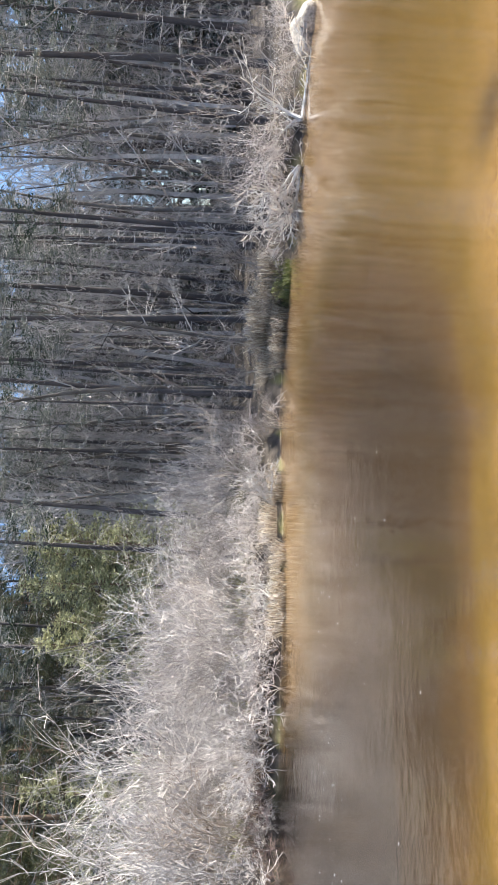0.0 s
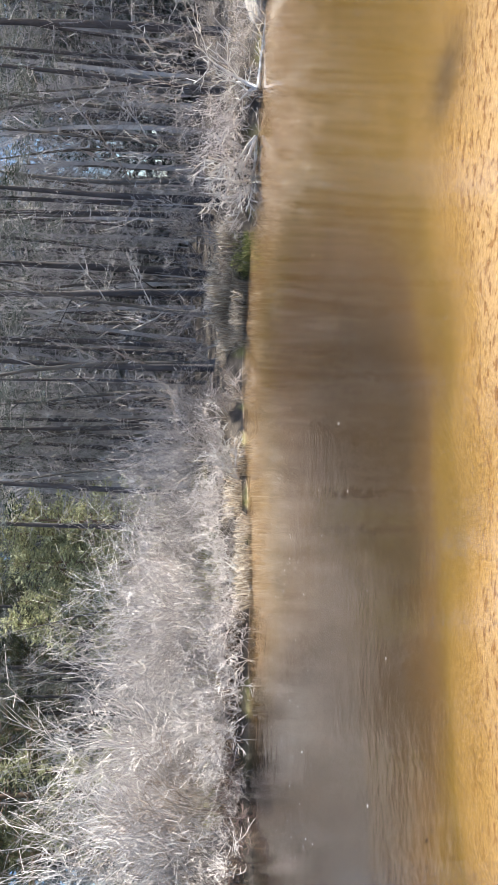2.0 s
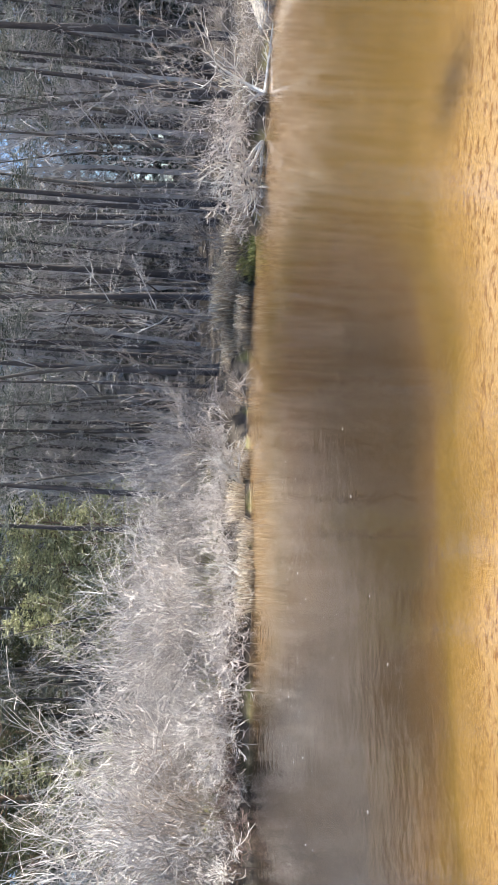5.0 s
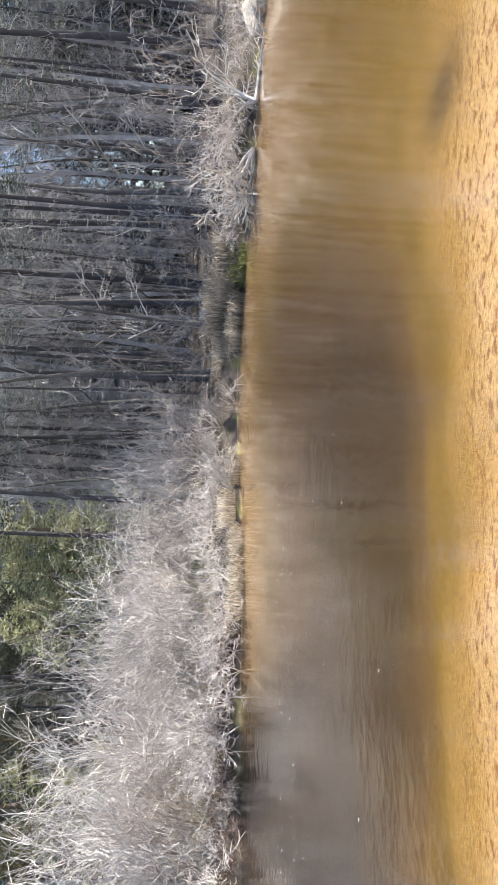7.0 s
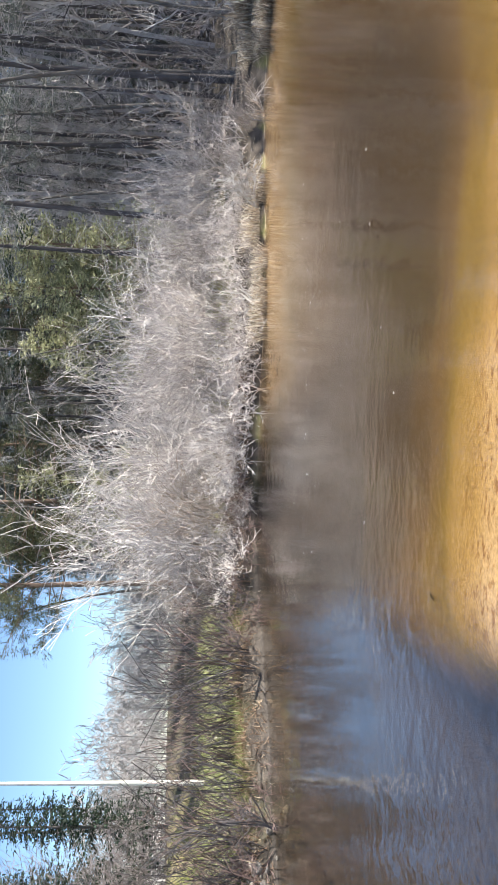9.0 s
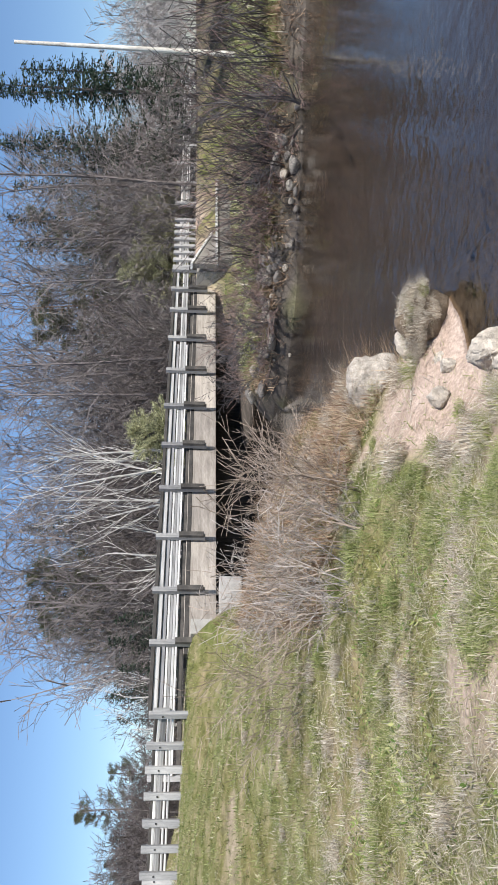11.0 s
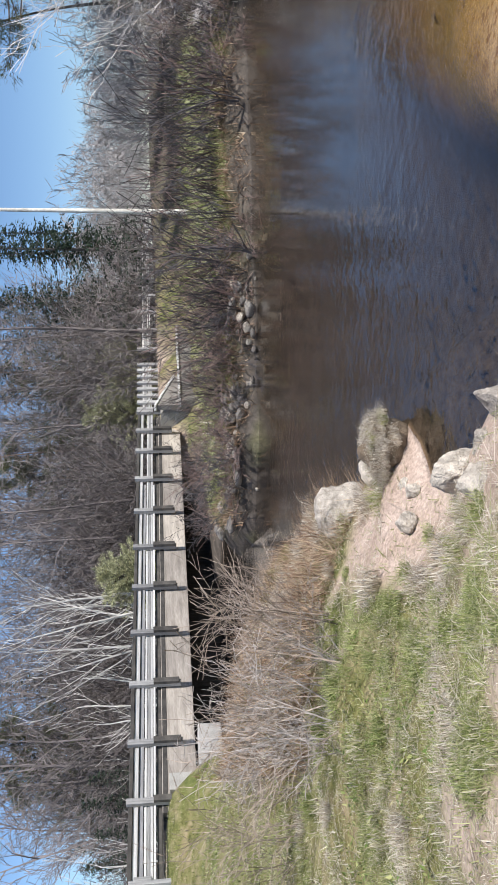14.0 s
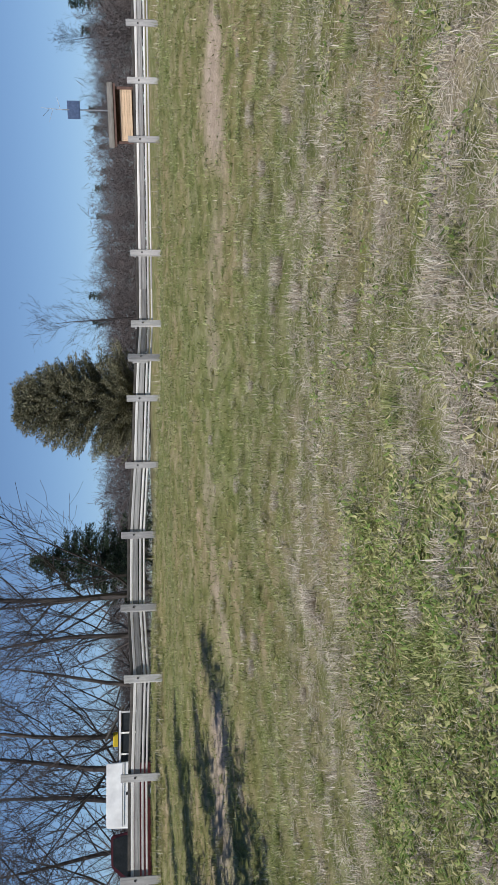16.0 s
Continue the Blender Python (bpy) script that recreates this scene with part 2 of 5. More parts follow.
# ---- ground and river ----
# waterline, counted round the river; the near bank first, from far right to the bridge, then the far bank back
NEAR_BANK = [(160, 34), (60, 14), (24, 5.5), (8, 3.6), (3, 4.0), (0, 3.9), (-2.6, 3.5), (-4.6, 3.0), (-5.7, 2.95), (-6.3, 3.5), (-6.7, 4.05), (-7.3, 4.0), (-7.6, 3.75), (-8.8, 4.2), (-10.6, 5.2),
             (-12.5, 5.4), (-15.2, 5.9), (-19, 4.9), (-24, 3.4), (-28, 2.8), (-33, 3.2), (-38, 2.5), (-60, -4), (-160, -20)]
FAR_BANK = [(-160, -8), (-60, 4), (-38, 10.5), (-30, 11.5), (-23.5, 9.2), (-19.5, 8.5), (-17.3, 10.6), (-15.8, 13.1), (-14.6, 16.4), (-13.5, 20.0), (-12.0, 23.3),
            (-8.9, 24.6), (-5.6, 25.0), (-3.9, 26.2), (-0.3, 29.3), (4.2, 31.4), (6.0, 29.6), (7.5, 27.4), (10.6, 26.6), (13.5, 27.2), (22, 30), (60, 40), (160, 62)]
NEAR_BANK = [((x * math.cos(0.019) - y * math.sin(0.019), x * math.sin(0.019) + y * math.cos(0.019)) if -15 < x < -3 else (x, y)) for x, y in NEAR_BANK]
RING = np.array(NEAR_BANK + FAR_BANK, float)
N_NEAR = len(NEAR_BANK)
EYE_GROUND = 0.95
BRIDGE_P2, BRIDGE_DIR, BRIDGE_N, POST_STEP = np.array([-29.33, 4.35]), np.array([-0.407, 0.9135]), np.array([-0.9135, -0.407]), 2.42
DECK_Z, GIRDER_LOW, ROAD_W = 2.09, 0.93, 5.0


def smooth(a, b, x):
    t = np.clip((x - a) / (b - a), 0, 1)
    return t * t * (3 - 2 * t)


def wave(x, y, s, seed=0.0):
    """Cheap rolling noise, about -1 to 1, waves s metres long."""
    k = 2 * math.pi / s
    return (np.sin(k * (x + 0.37 * y) + seed) + np.sin(k * 1.31 * (y - 0.53 * x) + 1.7 + seed) + np.sin(k * 0.77 * (x * 0.8 + y) + 4.1 + 2 * seed)
            + np.sin(k * 2.3 * (0.6 * x - y) + 0.6 * seed) * 0.6) / 3.2


ROAD_LINE = np.array([(-90, 150), (-47.6, 47), (-31.6, 3.3), (-30.3, -1.0), (-31.2, -5), (-31.0, -11), (-27.5, -18), (-20, -27), (-6, -33), (30, -38), (120, -40)], float)


def seg_dist(x, y, pts, closed):
    best, which = np.full(x.shape, 1e9), np.zeros(x.shape, int)
    n = len(pts)
    for i in range(n if closed else n - 1):
        a, b = pts[i], pts[(i + 1) % n]
        ab = b - a
        t = np.clip(((x - a[0]) * ab[0] + (y - a[1]) * ab[1]) / (ab @ ab), 0, 1)
        d = np.hypot(x - a[0] - t * ab[0], y - a[1] - t * ab[1])
        m = d < best
        best, which = np.where(m, d, best), np.where(m, i, which)
    return best, which


def shore(x, y):
    """Signed distance to the waterline (land positive) and whether the near bank is the closer one."""
    d, which = seg_dist(x, y, RING, True)
    inside = np.zeros(x.shape, bool)
    n = len(RING)
    for i in range(n):
        a, b = RING[i], RING[(i + 1) % n]
        if a[1] == b[1]:
            continue
        c = ((a[1] > y) != (b[1] > y)) & (x < (b[0] - a[0]) * (y - a[1]) / (b[1] - a[1]) + a[0])
        inside ^= c
    return np.where(inside, -d, d), which < N_NEAR


def bridge_frame(x, y):
    return (x - BRIDGE_P2[0]) * BRIDGE_DIR[0] + (y - BRIDGE_P2[1]) * BRIDGE_DIR[1], (x - BRIDGE_P2[0]) * BRIDGE_N[0] + (y - BRIDGE_P2[1]) * BRIDGE_N[1]


def under_bridge(x, y):
    """1 on the low ground beneath the span."""
    al, off = bridge_frame(x, y)
    return smooth(-8.5, -5, off) * (1 - smooth(6, 8, off)) * smooth(2.5, 5.0, al) * (1 - smooth(15.5, 17.5, al))


def below_wall(x, y):
    """1 in the hollow in front of the far wing wall."""
    al, off = bridge_frame(x, y)
    return smooth(-9, -5.5, off) * (1 - smooth(-2.2, -1.2, off)) * smooth(13, 16, al) * (1 - smooth(28, 33, al))


def hillside(x, y):
    """The near field rises gently, away from the river."""
    return 0.0297 * np.clip(-0.695 * x - 0.719 * y, 0, 220)


def height(x, y):
    x, y = np.asarray(x, float), np.asarray(y, float)
    s, near = shore(x, y)
    r = np.hypot(x, y)
    az = np.degrees(np.arctan2(-x, y))
    s = s + 0.16 * wave(x, y, 2.3) + 0.3 * wave(x, y, 7.0, 2) + np.where(near, 0, 0.35 * wave(x, y, 3.1, 5))
    land = np.maximum(s, 0)
    lo = EYE_GROUND * (1 - np.exp(-land / 1.5)) + 1.15 * smooth(9, 26, r) * smooth(0.5, 9, land) + 0.5 * smooth(30, 60, r)
    hi = 0.75 * (1 - np.exp(-land / 0.45)) + 1.2 * np.where(az > 7, smooth(14, 40, land), smooth(3, 22, land)) + 2.0 * smooth(40, 200, land)
    z = np.where(near, lo, hi)
    z = z + (0.05 * wave(x, y, 1.1, 3) + 0.07 * wave(x, y, 3.7, 1)) * smooth(0, 1.5, land)
    deep = (0.32 + 0.58 * smooth(-20, 0, az)) + 0.4 * smooth(33, 48, az)
    wet = np.maximum(-s, 0)
    reach = np.where(near, 4.1 + 1.5 * smooth(-22, -4, az) - 4.7 * smooth(31, 46, az), 6.5 - 5.9 * smooth(13, 26, az))
    bed = -deep * (1 - np.exp(-(wet / reach) ** np.where(near, 2.5, 1.7))) - 0.02 * (wet > 0) + 0.02 * wave(x, y, 1.9, 5) * smooth(0, 2, wet)
    z = np.where(s > 0, z, bed)
    z = z - under_bridge(x, y) * (0.75 + 0.55 * (1 - smooth(7.5, 10.5, bridge_frame(x, y)[0]))) * np.maximum(z, 0) - 0.4 * below_wall(x, y) * (z > 0.4)
    rd, _ = seg_dist(x, y, ROAD_LINE, False)
    along = (x - BRIDGE_P2[0]) * BRIDGE_DIR[0] + (y - BRIDGE_P2[1]) * BRIDGE_DIR[1]
    span = smooth(-2.2, -0.4, along) * (1 - smooth(18.2, 19.4, along)) * (np.abs((x - BRIDGE_P2[0]) * BRIDGE_N[0] + (y - BRIDGE_P2[1]) * BRIDGE_N[1]) < 9)
    tight = (along > 8) & (along < 27)
    w = (1 - smooth(np.where(tight, 1.3, 2.6), np.where(tight, 2.1, 7.5), rd)) * (1 - span)
    dip = 0.60 * smooth(29.2, 31, r) * smooth(144, 150, az)
    return z * (1 - w) + (1.98 + 0.8 * smooth(-26, -15, x) * (y < 0) + smooth(10, 17, along) * (0.2 + 0.022 * np.clip(along - 17, 0, 40))) * w - dip + hillside(x, y) * np.maximum(smooth(0, 2.5, land) * (1 - 0.85 * under_bridge(x, y)), w)


def ground_z(x, y):
    return float(height(np.array([x]), np.array([y]))[0])


G_N = 330
u = np.linspace(-5.1, 5.1, G_N)
gc = 8.0 * np.sinh(u)
gx, gy = np.meshgrid(gc, gc)
gz = height(gx, gy)
idx = np.arange(G_N * G_N).reshape(G_N, G_N)
quads = np.stack([idx[:-1, :-1], idx[:-1, 1:], idx[1:, 1:], idx[1:, :-1]], -1).reshape(-1, 4)

gm = bpy.data.materials.new("river_ground")
gm.use_nodes = True
nt = gm.node_tree
p = nt.nodes["Principled BSDF"]
geo = nt.nodes.new("ShaderNodeNewGeometry")
pos = geo.outputs["Position"]
sep = nt.nodes.new("ShaderNodeSeparateXYZ")
nt.links.new(pos, sep.inputs[0])
att = nt.nodes.new("ShaderNodeAttribute")
att.attribute_name = "cover"
cov = nt.nodes.new("ShaderNodeSeparateColor")
nt.links.new(att.outputs["Color"], cov.inputs[0])
n_big, n_mid, n_fine = noise_node(nt, pos, 0.35, 4), noise_node(nt, pos, 2.2, 5, 0.6), noise_node(nt, pos, 26, 4, 0.65)
turf = ramp(nt, n_mid, [(0.30, (0.095, 0.105, 0.035)), (0.45, (0.18, 0.175, 0.07)), (0.58, (0.26, 0.225, 0.13)), (0.75, (0.38, 0.32, 0.22))])
turf = mix(nt, 0.6, turf, ramp(nt, n_big, [(0.35, (0.75, 0.95, 0.6)), (0.65, (1.25, 1.1, 1.05))]), "MULTIPLY")
soil = ramp(nt, n_mid, [(0.3, (0.37, 0.275, 0.215)), (0.7, (0.57, 0.45, 0.37))])
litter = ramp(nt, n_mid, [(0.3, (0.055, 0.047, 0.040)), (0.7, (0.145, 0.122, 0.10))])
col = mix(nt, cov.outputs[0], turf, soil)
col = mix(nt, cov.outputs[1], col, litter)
# river bed: pale sand by the edge; light lost in deeper water painted in
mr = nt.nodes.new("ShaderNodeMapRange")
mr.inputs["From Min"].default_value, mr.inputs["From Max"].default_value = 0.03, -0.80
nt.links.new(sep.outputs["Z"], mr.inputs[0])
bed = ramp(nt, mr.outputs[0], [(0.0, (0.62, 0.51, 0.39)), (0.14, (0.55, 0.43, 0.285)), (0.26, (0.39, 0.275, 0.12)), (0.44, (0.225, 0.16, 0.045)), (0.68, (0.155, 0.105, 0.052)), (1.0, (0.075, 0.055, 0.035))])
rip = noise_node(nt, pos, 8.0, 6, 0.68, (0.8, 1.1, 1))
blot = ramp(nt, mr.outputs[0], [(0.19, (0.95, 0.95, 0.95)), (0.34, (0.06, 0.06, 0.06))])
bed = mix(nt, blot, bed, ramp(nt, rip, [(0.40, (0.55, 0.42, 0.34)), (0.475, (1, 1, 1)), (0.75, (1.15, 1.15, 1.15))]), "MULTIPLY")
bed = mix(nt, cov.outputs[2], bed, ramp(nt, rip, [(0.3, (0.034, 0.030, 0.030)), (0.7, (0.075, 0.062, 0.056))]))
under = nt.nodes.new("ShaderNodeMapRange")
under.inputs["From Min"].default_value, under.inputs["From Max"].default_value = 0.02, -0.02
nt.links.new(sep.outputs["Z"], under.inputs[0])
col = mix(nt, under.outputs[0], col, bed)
col = mix(nt, 0.6, col, ramp(nt, n_fine, [(0.3, (0.4, 0.4, 0.4)), (0.7, (1.4, 1.4, 1.4))]), "MULTIPLY")
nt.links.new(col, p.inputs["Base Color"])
p.inputs["Roughness"].default_value = 0.95
p.inputs["Specular IOR Level"].default_value = 0.15
nt.links.new(bump(nt, n_fine, 0.7, 0.03), p.inputs["Normal"])

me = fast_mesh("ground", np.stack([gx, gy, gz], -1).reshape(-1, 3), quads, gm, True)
def soil_mask(x, y):
    """1 where the near bank is bare soil, 0 where grass grows."""
    s, near = shore(x, y)
    r, az = np.hypot(x, y), np.degrees(np.arctan2(-x, y))
    bank = (1 - smooth(0.9, 1.9, s + 0.5 * wave(x, y, 2.1, 4))) * near * (r < 24) * (az < np.where(r > 9.3, 60, 72))
    bare = smooth(0.5, 0.8, wave(x, y, 4.3, 7)) * near * (r < 17) * 0.8 * (1 - smooth(94, 104, az))
    track = (1 - smooth(0.4, 1.1, np.abs(r - 15 - 1.5 * wave(x, y, 11, 3)))) * (az > 98) * 0.75 * smooth(-0.7, 0.2, wave(x, y, 6.1, 8))
    gravel = 1 - smooth(0.8, 1.4, seg_dist(x, y, ROAD_LINE, False)[0])
    scrape = np.maximum(1 - smooth(0.18, 0.42, np.hypot(x + 4.73, (y - 0.19) * 1.3)), 1 - smooth(0.2, 0.55, np.hypot(x + 3.6, y - 0.7)))
    trodden = (1 - smooth(3.5, 4.7, r + 0.5 * wave(x, y, 1.3, 3) + 0.35 * wave(x, y, 0.5, 1))) * smooth(50, 62, az) * (1 - smooth(100, 116, az)) * 0.8
    return np.clip(np.maximum.reduce([bank, bare, track, gravel, scrape, trodden]), 0, 1)


gs, gnear = shore(gx, gy)
gaz = np.degrees(np.arctan2(-gx, gy))
gr = np.hypot(gx, gy)
sand = soil_mask(gx, gy)
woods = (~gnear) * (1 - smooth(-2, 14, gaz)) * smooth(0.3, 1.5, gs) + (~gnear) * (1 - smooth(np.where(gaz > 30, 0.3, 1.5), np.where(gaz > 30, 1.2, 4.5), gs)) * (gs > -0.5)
# leaf litter by the span; beneath it the dark tone stands for shade
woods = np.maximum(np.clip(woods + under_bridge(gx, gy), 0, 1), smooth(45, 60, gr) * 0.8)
# darker bed towards the bridge, and the dark weed patch upstream
dark_bed = np.clip(np.where(gnear, smooth(37, 46, gaz), smooth(16, 26, gaz)) + 0.8 * np.exp(-((gx - 3.62) / 0.42) ** 2 - ((gy - 8.1) / 0.7) ** 2), 0, 1)
ca = me.color_attributes.new("cover", "FLOAT_COLOR", "POINT")
ca.data.foreach_set("color", np.stack([sand, woods, dark_bed, 0 * sand + 1], -1).astype(np.float32).ravel())
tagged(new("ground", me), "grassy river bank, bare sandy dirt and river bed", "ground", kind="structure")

wm = bpy.data.materials.new("river_water")
wm.use_nodes = True
nt = wm.node_tree
nt.nodes.remove(nt.nodes["Principled BSDF"])
pos = nt.nodes.new("ShaderNodeNewGeometry").outputs["Position"]
swell = noise_node(nt, pos, 1.7, 2, 0.5)
chop = noise_node(nt, pos, 6.0, 2, 0.5)
calm = ramp(nt, noise_node(nt, pos, 0.13, 3, 0.5), [(0.44, (0.22, 0.22, 0.22)), (0.58, (1, 1, 1))])
hmix = mix(nt, 0.30, swell, chop)
wsep = nt.nodes.new("ShaderNodeSeparateXYZ")
nt.links.new(pos, wsep.inputs[0])
breeze = nt.nodes.new("ShaderNodeMapRange")          # the breeze dies away upstream
breeze.inputs["From Min"].default_value, breeze.inputs["From Max"].default_value = 2.5, -3.5
breeze.inputs["To Min"].default_value, breeze.inputs["To Max"].default_value = 0.18, 1.0
nt.links.new(wsep.outputs["X"], breeze.inputs[0])
calm = mix(nt, 1.0, calm, breeze.outputs[0], "MULTIPLY")
hmul = mix(nt, 1.0, hmix, calm, "MULTIPLY")
nrm = bump(nt, hmul, 0.6, 0.055)
fr = nt.nodes.new("ShaderNodeFresnel")
fr.inputs["IOR"].default_value = 1.42
nt.links.new(nrm, fr.inputs["Normal"])
gl = nt.nodes.new("ShaderNodeBsdfGlossy")
gl.inputs["Roughness"].default_value = 0.09
nt.links.new(nrm, gl.inputs["Normal"])
tr = nt.nodes.new("ShaderNodeBsdfTransparent")
tr.inputs[0].default_value = (0.97, 0.90, 0.77, 1)
ms = nt.nodes.new("ShaderNodeMixShader")
boost = nt.nodes.new("ShaderNodeMath")
boost.operation, boost.use_clamp = "MULTIPLY", True
boost.inputs[1].default_value = 1.3
nt.links.new(fr.outputs[0], boost.inputs[0])
nt.links.new(boost.outputs[0], ms.inputs[0])
nt.links.new(tr.outputs[0], ms.inputs[1])
nt.links.new(gl.outputs[0], ms.inputs[2])
nt.links.new(ms.outputs[0], nt.nodes["Material Output"].inputs[0])
tagged(new("water", mesh_of("water", [(-160, -40, 0), (160, -40, 0), (160, 70, 0), (-160, 70, 0)], [(0, 1, 2, 3)], wm)), "tea-brown shallow river water with light ripples", "river", kind="structure")

# ---- bridge ----
def along_bridge(k, off=0.0, z=0.0):
    q = BRIDGE_P2 + BRIDGE_DIR * POST_STEP * (k - 2) + BRIDGE_N * off
    return Vector((q[0], q[1], z))


B_ANG = math.degrees(math.atan2(BRIDGE_DIR[1], BRIDGE_DIR[0]))      # the bridge's long axis


def b_pose(k, off, z, rx=0, ry=0):
    v = along_bridge(k, off, z)
    return pose(v.x, v.y, v.z + 0.59 - 0.0056 * (k - 2), rx, ry + 0.13, B_ANG)


bridge = new("timber_bridge")
tagged(bridge, "low timber road bridge with grey posts and rails over the river", "bridge")
K0, K1 = 1.0, 9.75
L = (K1 - K0) * POST_STEP
mid = (K0 + K1) / 2
part("deck", box("deck", (L + 1.6, ROAD_W, 0.16), M_DARKWOOD, 0.01), bridge, "dark timber deck", b_pose(mid + 0.33, ROAD_W / 2, DECK_Z - 0.10))
panel_me = box("girder_panel", (POST_STEP - 0.025, 0.17, DECK_Z - GIRDER_LOW), M_GLULAM, 0.012)
for side in (0, 1):
    for k in np.arange(K0 + 0.5, K1 - 0.1, 1.0):
        part("girder_panel", panel_me, bridge, "weathered grey-brown laminated timber girder panel", b_pose(k, 0.10 if side == 0 else ROAD_W - 0.10, (DECK_Z + GIRDER_LOW) / 2))
for off in (1.4, 2.5, 3.6):
    part("beam", box("beam", (L, 0.2, 0.9), M_DARKWOOD, 0.01), bridge, "", b_pose(mid, off, DECK_Z - 0.66))
# added near-black boards stand in for the deep shade of the opening
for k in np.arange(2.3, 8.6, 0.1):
    part("bulkhead_board", box("bulkhead_board", (0.235, 0.12, 2.0), M_SPAN_SHADE, 0.012), bridge, "black board standing in for the shade under the span" if k < 2.35 else "", b_pose(k, 2.0 + 0.03 * math.sin(k * 40), 0.55 - 0.2))
post_me = box("post", (0.20, 0.20, 1.90), M_TIMBER, 0.012)
block_me = box("spacer_block", (0.20, 0.16, 0.95), M_DARKWOOD, 0.01)
POST_K = [1.12, 2.0, 3.0, 4.0, 5.0, 5.99, 6.98, 7.96, 8.90, 9.63, 10.35]
for side in (0, 1):
    off, inn = (-0.22, 1) if side == 0 else (ROAD_W + 0.22, -1)
    for k in POST_K:
        p_ = part("post", post_me, bridge, "weathered grey timber post", b_pose(k, off, DECK_Z + 1.17 - 0.95))
        part("spacer_block", block_me, p_, "", pose(0, 0.15 * (-1 if side == 0 else 1), -0.42))
    Lr, mr_ = (10.35 - 0.05) * POST_STEP, (10.35 + 0.05) / 2
    for nm, wd, hh, hz, mt, lb in (("top_rail", 0.24, 0.13, 1.03, M_DARKWOOD, "dark timber cap rail"), ("middle_rail", 0.12, 0.17, 0.87, M_RAILX, "pale grey timber guard rail"), ("upper_pipe_rail", 0.09, 0.08, 0.545, M_PALE, "pale thin rail"),
                                   ("board_rail", 0.06, 0.10, 0.45, M_TIMBERX, ""), ("lower_pipe_rail", 0.09, 0.09, 0.34, M_PALE, "pale thin rail"), ("kerb", 0.2, 0.16, 0.09, M_DARKWOOD, "dark timber kerb")):
        part(nm, box(nm, (Lr, wd, hh), mt, 0.012), bridge, lb, b_pose(mr_, off + inn * (0.20 if nm != "kerb" else 0.42), DECK_Z + hz))

abut = tagged(new("abutment"), "pale concrete bridge abutment with a sloping wing wall", "abutment")
part("wall", box("wall", (0.5, ROAD_W + 2.0, 1.6), M_CONCRETE, 0.02), abut, "", b_pose(9.95, ROAD_W / 2, 1.15))
bm = bmesh.new()
prof = [(0, 2.1), (0, 0.6), (2.85, 0.6), (2.85, 1.09)]
vs = [[bm.verts.new((x, y, z)) for x, z in prof] for y in (-0.15, 0.15)]
bm.faces.new(vs[0])
bm.faces.new(vs[1][::-1])
for i in range(len(prof)):
    bm.faces.new((vs[0][i], vs[1][i], vs[1][(i + 1) % len(prof)], vs[0][(i + 1) % len(prof)]))
bmesh.ops.recalc_face_normals(bm, faces=bm.faces)
part("wing_wall", bm_mesh("wing_wall", bm, M_DARKCONCRETE), abut, "", b_pose(9.75, -1.5, 0.05))
part("coping", box("coping", (3.1, 0.42, 0.12), M_PALE, 0.01), abut, "pale concrete coping", b_pose(9.75, -1.5, 0.05) @ pose(1.42, 0, 1.66, 0, 19.5, 0))
part("footing", box("footing", (9.5, 0.5, 0.12), M_PALE, 0.02), abut, "pale concrete ledge", b_pose(11.7, -1.8, 0.93))
part("footing_wall", box("footing_wall", (9.5, 0.4, 0.8), M_DARKCONCRETE, 0.02), abut, "", b_pose(11.7, -1.75, 0.46))
abut2 = tagged(new("abutment"), "low concrete block abutment half hidden by shrubs", "abutment")
part("wall", box("wall", (0.6, ROAD_W + 0.8, 1.5), M_CONCRETE, 0.02), abut2, "", b_pose(1.35, ROAD_W / 2, 1.1))
part("cap", box("cap", (2.2, 0.8, 0.8), M_CONCRETE, 0.03), abut2, "", b_pose(1.6, -0.6, 0.45))

# ---- roadside fences ----
f_post = box("post", (0.24, 0.15, 1.75), M_RAIL, 0.012)
f_bolt = bm_mesh("bolt", box_bm(0.06, 0.06, 0.03, 0.008), M_BLACK)
f_back = box("spacer_block", (0.22, 0.14, 0.55), M_TIMBER, 0.01)


RAILS = ((0.985, 0.09, M_DARKWOOD), (0.885, 0.10, M_PALE), (0.735, 0.17, M_TIMBERX), (0.565, 0.075, M_PALE), (0.44, 0.065, M_PALE))


